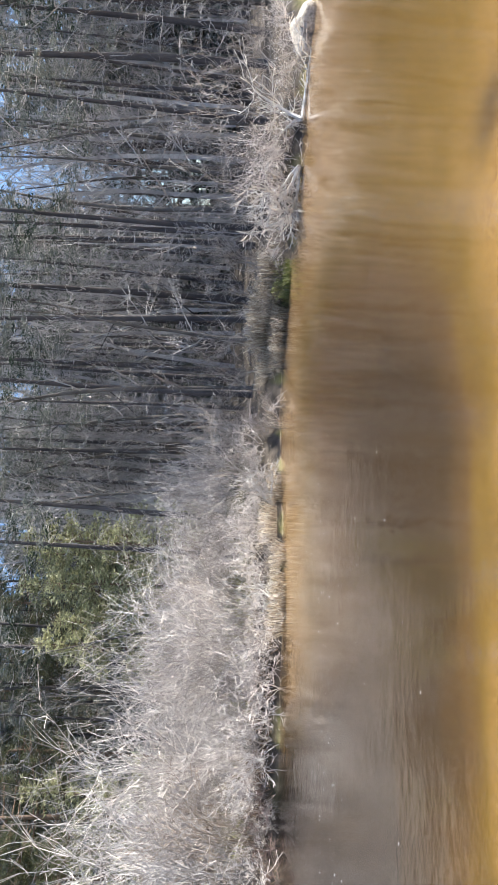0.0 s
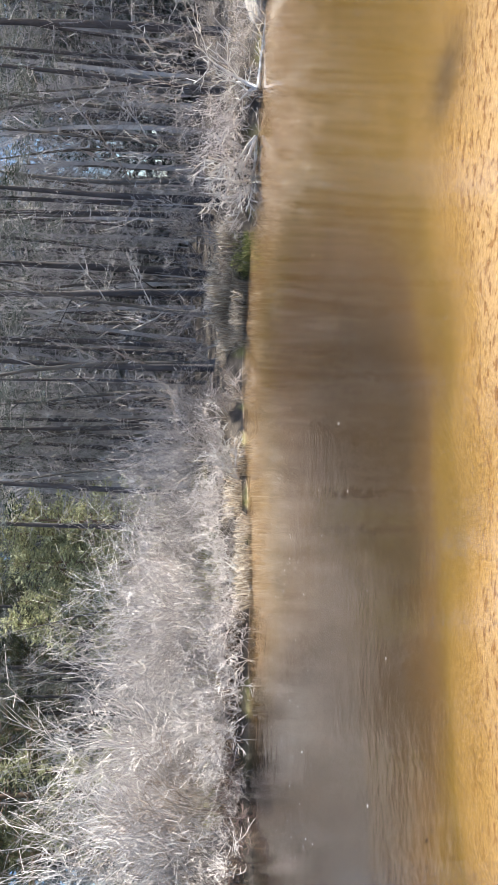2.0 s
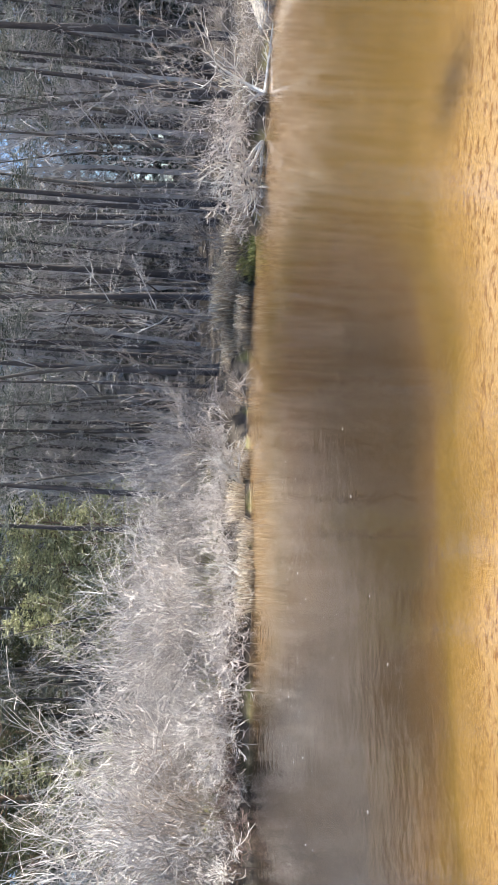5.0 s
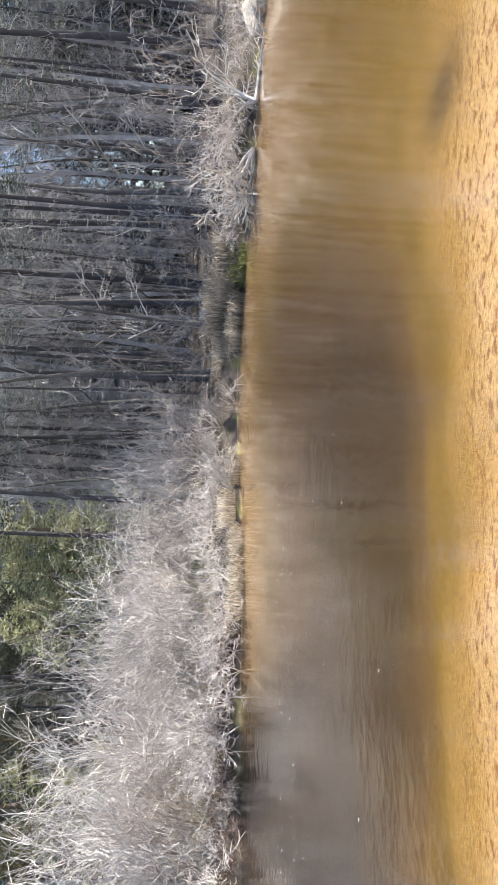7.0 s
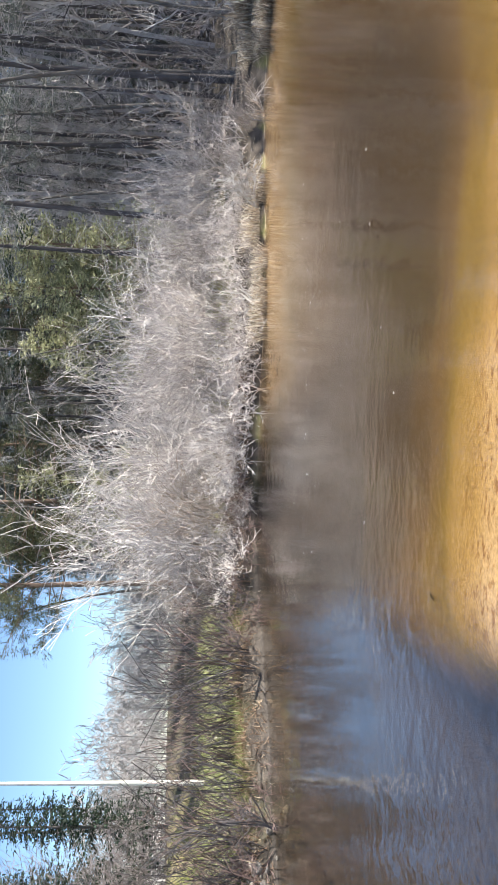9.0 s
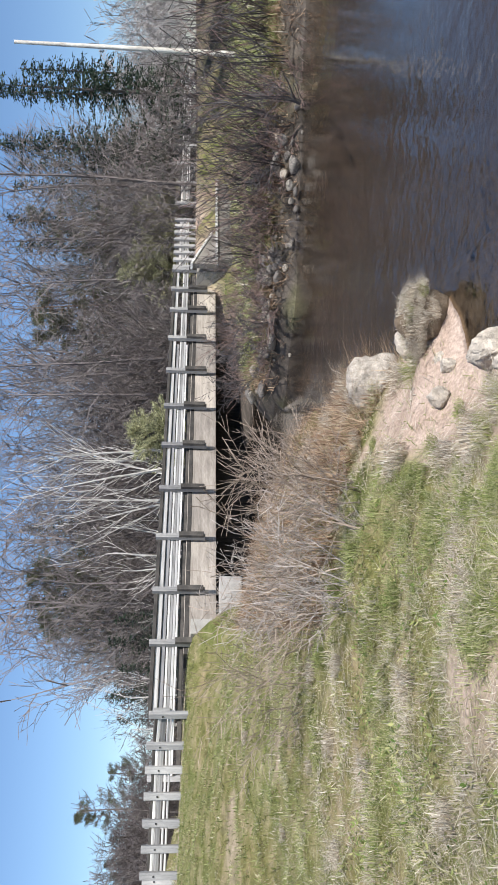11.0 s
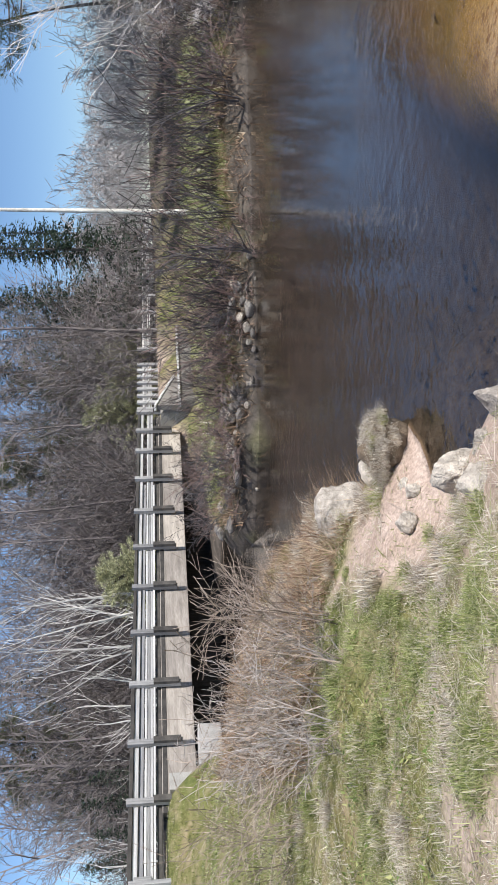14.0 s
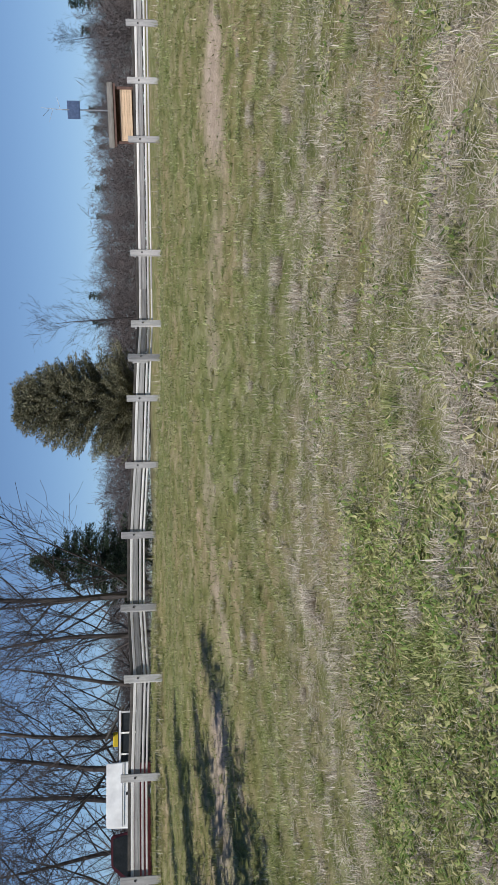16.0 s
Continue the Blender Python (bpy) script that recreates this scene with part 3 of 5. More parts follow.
def fence(points, label, top=1.25, bare=()):
    root = tagged(new("guard_fence"), label, "fence", "roadside fences")
    for i, (x, y) in enumerate(points):
        a = points[max(i - 1, 0)]
        b = points[min(i + 1, len(points) - 1)]
        ang = math.degrees(math.atan2(b[1] - a[1], b[0] - a[0]))
        z = ground_z(x, y)
        if i not in bare:
            p_ = part("post", f_post, root, "", pose(x, y, z + top - 0.875, 0, 0, ang))
            part("spacer_block", f_back, p_, "", pose(0.0, f_side(root, x, y, ang) * 0.14, 0.45))
            part("bolt", f_bolt, p_, "dark steel bolt", pose(0.0, -f_side(root, x, y, ang) * 0.085, 0.42, 90))
        if i + 1 < len(points):
            x2, y2 = points[i + 1]
            z2 = ground_z(x2, y2)
            ln = math.dist((x, y), (x2, y2))
            an = math.degrees(math.atan2(y2 - y, x2 - x))
            tilt = -math.degrees(math.atan2(z2 - z, ln))
            for hz, hh, mt in RAILS:
                part("rail", box("rail", (ln + 0.02, 0.10, hh), mt, 0.012), root, "", pose((x + x2) / 2, (y + y2) / 2, (z + z2) / 2 + hz, 0, tilt, an) @ pose(0, f_side(root, x, y, an) * (0.13 if hz < 1 else 0.25), 0))
    return root


def f_side(root, x, y, ang):
    """Which way along the fence's own y the road side lies, away from the bank."""
    nx, ny = -math.sin(radians(ang)), math.cos(radians(ang))
    return 1 if nx * x + ny * y > 0 else -1


def even(points, step):
    """Points every step metres along a polyline."""
    out, rest = [points[0]], step
    for a, b in zip(points, points[1:]):
        ln = math.dist(a, b)
        d = rest
        while d <= ln:
            out.append((a[0] + (b[0] - a[0]) * d / ln, a[1] + (b[1] - a[1]) * d / ln))
            d += step
        rest = d - ln
    return out


P0 = tuple(along_bridge(0.05, -0.22).xy)
fence([P0] + [pol(a, d) for a, d in ((91.7, 28.4), (93.2, 28.7), (94.8, 29.0), (96.4, 29.3), (97.9, 29.5), (99.4, 29.8))], "grey timber guard fence at the end of the bridge")
fence([tuple(along_bridge(0.05, ROAD_W + 0.22).xy)] + [pol(a, d) for a, d in ((96.5, 33), (99.7, 34), (103, 34.5), (106.35, 34.4), (109.95, 34), (113.6, 33.6), (117.4, 33), (119.8, 32.2), (122.3, 31.2))],
      "grey timber guard fence along the far road side", bare=(6, 8))
fence([pol(a, d) for a, d in ((122.3, 31.2), (124.7, 29.2), (127.6, 29.0), (132.4, 29.4), (137.4, 29.2), (142.5, 28.6), (147.3, 27.4), (153.6, 27.6), (159.6, 27.8), (165, 28), (171, 28.4))], "grey timber guard fence across the grassy field", bare=(0,))
fence(even([tuple(along_bridge(10.9, 0.5).xy), tuple(along_bridge(13.2, 0.5).xy)], 0.7), "closely set grey guard fence beyond the bridge")
fence(even([tuple(along_bridge(13.5, 0.2).xy), tuple(along_bridge(24, -0.3).xy)], 2.4), "grey guard fence running away beside the road")
fence(even([tuple(along_bridge(10.9, ROAD_W + 0.2).xy), tuple(along_bridge(20, ROAD_W + 0.2).xy)], 2.4), "grey guard fence on the other road side")

# ---- woody plants ----
def thing_from(name, label, category, parts):
    root = tagged(new(name), label, category)
    for n, me in parts:
        part(n, me, root)
    return root


def bare_shrub(seed, tall, stems, mat, lean=0.35, splits=3, depth=2, r=0.02, rmin=0.007, wob=0.16, lift=0.08):
    """A leafless shrub: one mesh for each stem with its twigs."""
    rng = np.random.default_rng(seed)
    out = []
    for _ in range(stems):
        segs = []
        a = rng.uniform(0, 2 * math.pi)
        d = np.array([math.cos(a) * lean * rng.uniform(0.2, 1.3), math.sin(a) * lean * rng.uniform(0.2, 1.3), 1.0])
        grow(rng, (math.cos(a) * 0.25, math.sin(a) * 0.25, -0.15), d / np.linalg.norm(d), tall * rng.uniform(0.55, 1.0), r * rng.uniform(0.7, 1.2), depth, segs, splits, 0.6, lift, 0.5, wob, 4, rmin)
        v, f = tubes(segs, 3, True)
        out.append(("stem", fast_mesh("stem", v, f, mat)))
    return out


def bare_tree(seed, tall, r, mat, twig_mat, first=0.35, limbs=14, depth=2, spread=0.75, up=0.12, splits=2, lengthf=0.28, rmin=0.006):
    """A leafless tree: trunk, limbs and twigs."""
    rng = np.random.default_rng(seed)
    tr_, tw = [], []
    p, d = np.array([0, 0, -0.3]), np.array([0.0, 0.0, 1.0])
    n = 9
    for k in range(n):
        d = d + rng.normal(0, 0.05, 3)
        d /= np.linalg.norm(d)
        q = p + d * (tall + 0.3) / n
        tr_.append((p, q, r * (1 - 0.88 * k / n), r * (1 - 0.88 * (k + 1) / n)))
        h = (k + 0.5) / n
        if h > first:
            for _ in range(max(1, round(limbs / (n * (1 - first))))):
                a = rng.uniform(0, 2 * math.pi)
                dd = np.array([math.cos(a) * spread, math.sin(a) * spread, rng.uniform(0.3, 1.0)])
                grow(rng, p + (q - p) * rng.random(), dd / np.linalg.norm(dd), tall * lengthf * (1.25 - 0.7 * h) * rng.uniform(0.7, 1.2), r * 0.36 * (1.2 - h), depth, tw, splits, 0.6, up, 0.55, 0.15, 4, rmin)
        p = q
    v, f = tubes(tr_, 7)
    v2, f2 = tubes(tw, 3, True)
    return fast_mesh("trunk", v, f, mat, True), fast_mesh("crown", v2, f2, twig_mat)


def needle_quads(rng, centres, dirs, size, flat, n, thin=1.0):
    """n small blades about each centre, pointing roughly along its direction."""
    c = np.repeat(centres, n, 0)
    d = np.repeat(dirs, n, 0) + rng.normal(0, 0.6, (len(c), 3)) * np.array([1, 1, flat])
    d /= np.linalg.norm(d, axis=1, keepdims=True)
    c = c + rng.normal(0, size * 0.55, c.shape) * np.array([1, 1, flat])
    side = np.cross(d, rng.normal(0, 1, c.shape))
    side /= np.linalg.norm(side, axis=1, keepdims=True) + 1e-9
    ln = size * rng.uniform(0.7, 1.5, (len(c), 1))
    wd = size * thin * rng.uniform(0.13, 0.28, (len(c), 1))
    v = np.stack([c - side * wd, c + side * wd, c + d * ln], 1).reshape(-1, 3)
    return v, np.arange(len(v)).reshape(-1, 3)


def conifer(seed, tall, width, bark, needles, first=0.08, whorls=26, per=8, size=0.30, droop=-0.15, n=3, taper=0.9, r=0.16, ragged=0.25, flat=0.5):
    rng = np.random.default_rng(seed)
    tr_ = [((0, 0, -0.3), (0, 0, tall * 0.5), r, r * 0.6), ((0, 0, tall * 0.5), (0, 0, tall), r * 0.6, 0.015)]
    cs, ds = [], []
    for k in range(whorls):
        h = first + (1 - first) * (k / whorls) ** 0.95
        reach = width / 2 * (1 - h) ** taper * 1.02 + 0.12
        for j in range(per):
            a = rng.uniform(0, 2 * math.pi)
            ln = reach * rng.uniform(1 - ragged * 2, 1.05 + ragged * 0.4)
            d = np.array([math.cos(a), math.sin(a), droop + rng.normal(0, 0.12)])
            d /= np.linalg.norm(d)
            p = np.array([0, 0, h * tall + rng.uniform(-0.2, 0.2)])
            tr_.append((p, p + d * ln, 0.025, 0.006))
            m = max(2, int(ln / (size * 0.8)))
            for s in np.linspace(0.25, 1.0, m):
                cs.append(p + d * ln * s + np.array([0, 0, -0.05 * s * ln]))
                ds.append(d)
    v, f = tubes(tr_, 5)
    v2, f2 = needle_quads(rng, np.array(cs), np.array(ds), size, flat, n)
    return fast_mesh("trunk", v, f, bark, True), fast_mesh("crown", v2, f2, needles)


def place(proto, x, y, s=1.0, turn=None, rng=random, tilt=0.0, sink=0.05):
    ob = copy_thing(proto, pose(x, y, ground_z(x, y) - sink, rng.uniform(-tilt, tilt), rng.uniform(-tilt, tilt), rng.uniform(0, 360) if turn is None else turn) @ Matrix.Scale(s, 4))
    ob.scale = (s, s, s)
    return ob


def proto(name, label, category, parts, group):
    """A first one of its kind, far off behind the woods; the rest are copies."""
    t = thing_from(name, label, category, parts)
    tagged(t, group=group)
    return t


def scatter(protos, spots, lo, hi, seed, tilt=4.0, size=None):
    """The protos themselves take the first spots, copies the rest. size: a factor from the bearing."""
    rng = random.Random(seed)
    for i, (x, y) in enumerate(spots):
        s = rng.uniform(lo, hi) * (size(math.degrees(math.atan2(-x, y))) if size else 1)
        m = pose(x, y, ground_z(x, y) - 0.05, rng.uniform(-tilt, tilt), rng.uniform(-tilt, tilt), rng.uniform(0, 360))
        pr = protos[i % len(protos)]
        if i < len(protos):
            pr.matrix_basis = m
            ob = pr
        else:
            ob = copy_thing(pr, m)
        ob.scale = (s, s, s)


def bank_spots(az0, az1, n, s0, s1, seed):
    """Spots on the far bank between two bearings, s0 to s1 metres behind the waterline."""
    rng = random.Random(seed)
    out = []
    for i in range(n * 40):
        if len(out) == n:
            break
        az = az0 + (az1 - az0) * (len(out) + rng.random()) / n
        d = rng.uniform(12, 75)
        x, y = pol(az, d)
        s, near = shore(np.array([x]), np.array([y]))
        if not near[0] and s0 < s[0] < s1:
            out.append((x, y))
    return out


def polar_spots(az0, az1, d0, d1, n, seed):
    rng = random.Random(seed)
    return [pol(az0 + (az1 - az0) * (i + rng.random()) / n, rng.uniform(d0, d1)) for i in range(n)]


def twig_cloud(name, spots, seed, mat, tall0, tall1, label, n=120, wide=1.6, size=0.9, thick=0.016):
    """Fine twigs of far crowns: slim upright slivers about each spot, too many to count."""
    rng = np.random.default_rng(seed)
    pts = np.array(spots, float)
    zs = height(pts[:, 0], pts[:, 1])
    h = rng.uniform(tall0, tall1, len(pts))
    k = np.repeat(np.arange(len(pts)), n)
    t = rng.random(len(k)) ** 0.8
    a = rng.uniform(0, 2 * math.pi, len(k))
    r = wide * np.sqrt(rng.random(len(k))) * (0.35 + 0.9 * np.sin(math.pi * np.clip(t * 0.85 + 0.1, 0, 1)))
    c = np.column_stack([pts[k, 0] + r * np.cos(a), pts[k, 1] + r * np.sin(a), zs[k] + t * h[k]])
    d = np.column_stack([np.cos(a), np.sin(a), rng.uniform(0.2, 1.6, len(k))]) + rng.normal(0, 0.55, (len(k), 3))
    d /= np.linalg.norm(d, axis=1, keepdims=True)
    side = np.cross(d, rng.normal(0, 1, d.shape))
    side /= np.linalg.norm(side, axis=1, keepdims=True)
    ln = size * rng.uniform(0.5, 1.4, (len(k), 1))
    v = np.stack([c - side * thick, c + side * thick, c + d * ln], 1).reshape(-1, 3)
    tagged(new(name, fast_mesh(name, v, np.arange(len(v)).reshape(-1, 3), mat)), label, "woods", kind="stuff")

# far bank: pale alder thicket, tall behind and low at the water
pale = [proto("alder_shrub", "leafless pale grey-pink alder clump on the far bank", "shrub", bare_shrub(10 + i, 5.8, 13, (M_TWIG_PALE, M_TWIG_PALE, M_TWIG, M_TWIG_PALE)[i], 0.42, 2, 2, 0.017, 0.0070, 0.24, 0.05), "alders on the far bank") for i in range(4)]
scatter(pale, bank_spots(2, 29, 38, 0.4, 9, 1) + bank_spots(8, 30, 14, 6, 15, 101), 0.45, 1.2, 2, 6, lambda az: 0.62 + 0.38 * min(1, max(0, (az - 6) / 20)))
brown = [proto("brown_alder_shrub", "leafless grey-brown alder clump on the far bank", "shrub", bare_shrub(20 + i, 5.2, 14, (M_WILLOW, M_FOREST)[i], 0.36, 2, 2, 0.026, 0.009, 0.26, 0.05), "brown alders on the far bank") for i in range(2)]
scatter(brown, bank_spots(26.5, 33, 9, 0.6, 5, 91), 0.6, 1.0, 92, 4, lambda az: 1 if az < 29 else 0.48)
low = [proto("bank_shrub", "low tangled leafless shrub hanging over the waterline", "shrub", bare_shrub(30 + i, 2.3, 9, (M_TWIG_PALE, M_TWIG, M_TWIG_PALE)[i], 0.9, 2, 2, 0.018, 0.0075, 0.36, 0.02), "waterline shrubs") for i in range(3)]
scatter(low, bank_spots(-29, -1, 22, -0.1, 0.9, 3) + bank_spots(-1, 34, 46, -0.1, 1.3, 103), 0.35, 0.95, 4, 10)
grey = [proto("grey_shrub", "leafless grey shrub under the forest edge", "shrub", bare_shrub(50 + i, 4.4, 8, (M_TWIG, M_WOODS, M_TWIG)[i], 0.45, 2, 2, 0.020, 0.009, 0.30, 0.05), "forest edge shrubs") for i in range(3)]
scatter(grey, bank_spots(-30, 6, 17, 0.8, 8, 5), 0.5, 1.1, 6)
thin = [proto("sapling_clump", "thin dark leafless saplings on the grassy bank", "shrub", bare_shrub(70 + i, 3.3, 6, (M_DARKTWIG, M_BLACKTWIG, M_TWIG_RED)[i], 0.36, 2, 1, 0.026, 0.009, 0.12, 0.05), "bank saplings") for i in range(3)]
scatter(thin, [q for q in bank_spots(32, 57, 44, 0.0, 2.6, 7) if below_wall(*np.array(q)) < 0.2] + bank_spots(56, 68, 16, 0.3, 5, 71), 0.55, 1.05, 8, 8, lambda az: 1 if az < 54 else 0.62)
dark = [proto("dark_shrub", "low dark tangled shrub on the stony bank", "shrub", bare_shrub(60 + i, 1.5, 7, (M_DARKTWIG, M_TWIG_RED)[i], 0.8, 2, 2, 0.016, 0.007, 0.3, 0.02), "stony bank shrubs") for i in range(2)]
scatter(dark, bank_spots(-13, 4, 16, -0.1, 0.7, 175) + bank_spots(21, 48, 24, -0.1, 0.6, 75) + bank_spots(46, 66, 22, -0.1, 1.5, 72) + [q for q in bank_spots(60, 74, 20, 0.5, 8, 73) if math.hypot(*q) < 28], 0.45, 0.95, 74, 8)

# forest behind
woods = [proto("forest_tree", "tall leafless grey forest tree", "tree", list(zip(("trunk", "crown"), bare_tree(100 + i, 15, 0.15, M_BARK, (M_DARKTWIG, M_FOREST, M_DEEP, M_FOREST)[i], 0.15, 8, 2, 0.75, 0.1, 2, 0.26))), "forest trees") for i in range(4)]
scatter(woods, bank_spots(-33, 8, 42, 4, 34, 9), 0.75, 1.15, 10, 3)
spruces = [proto("spruce", "dark green spruce with drooping branches", "conifer", list(zip(("trunk", "crown"), conifer(200 + i, 14, 5.2, M_BARK, M_SPRUCE, 0.08, 28, 8, 0.27, -0.15, 3))), "spruces") for i in range(3)]


def forest_pine(seed, tall, r, needles):
    """A forest-grown pine: straight dark trunk, dead side limbs, living crown high up."""
    rng = np.random.default_rng(seed)
    tr_, br, cs, ds = [], [], [], []
    p, d = np.array([0, 0, -0.3]), np.array([rng.normal(0, 0.02), rng.normal(0, 0.02), 1.0])
    for k in range(10):
        d = d + rng.normal(0, 0.012, 3)
        d /= np.linalg.norm(d)
        q = p + d * (tall + 0.3) / 10
        tr_.append((p, q, r * (1 - 0.085 * k), r * (0.915 - 0.085 * k)))
        for _ in range(5 if k < 5 else 8):
            h = (k + rng.random()) / 10
            if h < 0.1:
                continue
            a = rng.uniform(0, 2 * math.pi)
            o = p + (q - p) * rng.random()
            live = h > 0.5
            ln = (rng.uniform(0.4, 1.7) if not live else 2.9 * (1.12 - h) ** 0.7 * rng.uniform(0.5, 1.1))
            e = np.array([math.cos(a), math.sin(a), rng.uniform(-0.35, 0.15) if not live else rng.uniform(-0.2, 0.25)])
            grow(rng, o, e / np.linalg.norm(e), ln, 0.02, 1, br, 1 if live else 2, 0.7, -0.02, 0.45, 0.14, 3, 0.007)
            if live:
                for t in np.linspace(0.3, 1.05, max(3, int(ln / 0.25))):
                    cs.append(o + e * ln * t + rng.normal(0, 0.10, 3))
                    ds.append(e)
        p = q
    v, f = tubes(tr_, 7)
    v2, f2 = tubes(br, 3, True)
    v3, f3 = needle_quads(rng, np.array(cs), np.array(ds), 0.24, 0.6, 11, 0.5)
    return [("trunk", fast_mesh("trunk", v, f, M_DARKBARK, True)), ("limb", fast_mesh("limb", v2, f2, M_DEADLIMB)), ("crown", fast_mesh("crown", v3, f3, needles))]


stand = [proto("forest_pine", "tall dark-trunked forest pine with dead lower limbs", "conifer", forest_pine(600 + i, 17 + 1.5 * i, 0.15 + 0.02 * i, (M_FIRDARK, M_FIRDARK, M_SPRUCE)[i]), "forest pines") for i in range(3)]
scatter(stand, [q for q in bank_spots(-34, 8.5, 76, 4, 34, 601) if not -18.4 < math.degrees(math.atan2(-q[0], q[1])) < -16.2] + polar_spots(8, 30, 46, 64, 26, 602), 0.75, 1.15, 603, 1.5)
olives = [proto("olive_pine", "olive green pine among bare trees", "conifer", list(zip(("trunk", "crown"), conifer(210 + i, 13, 6.5, M_PINE_BARK, M_OLIVE, 0.2, 18, 8, 0.26, 0.1, 6, 0.6, 0.16, 0.35, 0.9))), "olive pines") for i in range(2)]
scatter(spruces, bank_spots(-34, 4, 9, 24, 56, 11) + polar_spots(55, 66, 66, 80, 5, 33) + polar_spots(80, 91, 55, 75, 8, 12) + [pol(57.2, 62), pol(60.0, 64), pol(65.2, 60), pol(69, 62), pol(77, 60)], 0.6, 1.05, 14, 2)
far_spruce = [proto("far_spruce", "small dark spruce top on the horizon", "conifer", list(zip(("trunk", "crown"), conifer(240 + i, 14, 5.0, M_BARK, M_SPRUCE, 0.05, 20, 9, 0.6, -0.12, 3))), "horizon spruces") for i in range(2)]
scatter(far_spruce, polar_spots(97, 124, 150, 190, 26, 13), 0.4, 0.95, 37, 2)
deep_spruce = [proto("forest_fir", "dark green fir deep in the forest", "conifer", list(zip(("trunk", "crown"), conifer(250 + i, 14, 6.0, M_DARKBARK, M_FIRDARK, 0.03, 24, 12, 0.55, -0.12, 4))), "forest firs") for i in range(2)]
scatter(deep_spruce, polar_spots(-36, -19, 58, 78, 5, 38) + polar_spots(-14, 9, 56, 78, 17, 39) + polar_spots(9, 30, 58, 72, 16, 139), 1.15, 1.6, 40, 2)
more_spruce = [copy_thing(w, Matrix()) for w in spruces]
scatter(more_spruce, [pol(50.4, 70), pol(47.3, 74), pol(46.0, 78), pol(53.2, 70), pol(55.5, 66), pol(51.8, 78)], 1.12, 1.25, 34, 1)
bend_spruce = [copy_thing(w, Matrix()) for w in spruces[:2]]
scatter(bend_spruce, [pol(83.4, 48.5), pol(85.1, 49.5), pol(86.7, 48), pol(88.2, 50)], 0.56, 0.66, 134, 1)
edge_spruce = [copy_thing(w, Matrix()) for w in spruces[1:]]
scatter(edge_spruce, [pol(50.8, 58), pol(47.1, 58)], 0.98, 1.02, 135, 1)
scatter(olives, polar_spots(6.5, 15.5, 40, 50, 7, 15) + [pol(24.5, 46), pol(28, 50)], 0.75, 1.05, 16, 3)
more = [copy_thing(w, Matrix()) for w in woods]
scatter(more, polar_spots(8, 34, 36, 56, 10, 17) + polar_spots(52, 84, 52, 64, 14, 19), 0.65, 0.9, 20, 3, lambda az: 1 if az < 40 else 0.78)

# the near field's far side
cedar = proto("round_cedar", "dense rounded dark evergreen tree behind the fence", "conifer", list(zip(("trunk", "crown"), conifer(230, 9.2, 8.6, M_BARK, M_CEDAR, 0.04, 30, 20, 0.17, 0.45, 7, 0.40, 0.2, 0.12, 1.0))), "")
scatter([cedar], [pol(128.0, 56)], 1, 1, 21, 0)
fir = proto("dark_fir", "ragged dark evergreen tree behind the fence", "conifer", list(zip(("trunk", "crown"), conifer(231, 8.3, 7.4, M_BARK, M_SPRUCE, 0.1, 24, 12, 0.19, -0.1, 7, 0.7, 0.16, 0.35, 0.9))), "")
scatter([fir], [pol(139.0, 54)], 1, 1, 35, 0)
big = [proto("bare_field_tree", "large spreading leafless tree behind the fence", "tree", list(zip(("trunk", "crown"), bare_tree(300 + i, 14, 0.21, M_BLACKTWIG, M_BLACKTWIG, 0.04, 20, 2, 0.8, 0.12, 2, 0.44, 0.013))), "field trees") for i in range(2)]
scatter(big, polar_spots(139, 168, 42, 58, 12, 22) + [pol(103.8, 70), pol(121.8, 62)], 0.75, 1.1, 23, 3, lambda az: 0.5 if az < 125 else 1)

# spruces behind the walker, whose shade lies on the grass
shade = copy_thing(spruces[0], Matrix())
scatter([shade] + [copy_thing(spruces[k], Matrix()) for k in (1, 2, 0)], [(-0.9, -14.0), (-2.2, -17.5), (-2.9, -21.5), (-0.4, -11.6)], 0.75, 0.95, 36, 0)

# near shrub by the bridge end
near_shrub = [proto("willow_shrub", "bushy leafless willow shrub beside the bridge end", "shrub", bare_shrub(90 + i, 1.9, 8, (M_WILLOW, M_TWIG, M_WILLOW)[i], 0.8, 2, 2, 0.011, 0.0036, 0.13, 0.03), "willows by the bridge") for i in range(3)]
scatter(near_shrub, [pol(75, 9.0), pol(78, 8.4), pol(83, 9.0), pol(74.5, 10.8), pol(80.5, 10.2), pol(85.5, 9.2), pol(78.6, 7.7), pol(82, 7.9), pol(87.5, 9.6)], 0.60, 0.95, 24, 8)

# utility pole
up = tagged(new("utility_pole"), "tall pale wooden utility pole beyond the river", "pole")
ux, uy = pol(44.5, 42)
uz = ground_z(ux, uy)
v, f = tubes([((0, 0, -0.5), (0, 0, 10.4), 0.14, 0.085)], 12)
part("shaft", fast_mesh("shaft", v, f, M_BIRCH, True), up)
up.matrix_basis = pose(ux, uy, uz, 0, 0, 0)

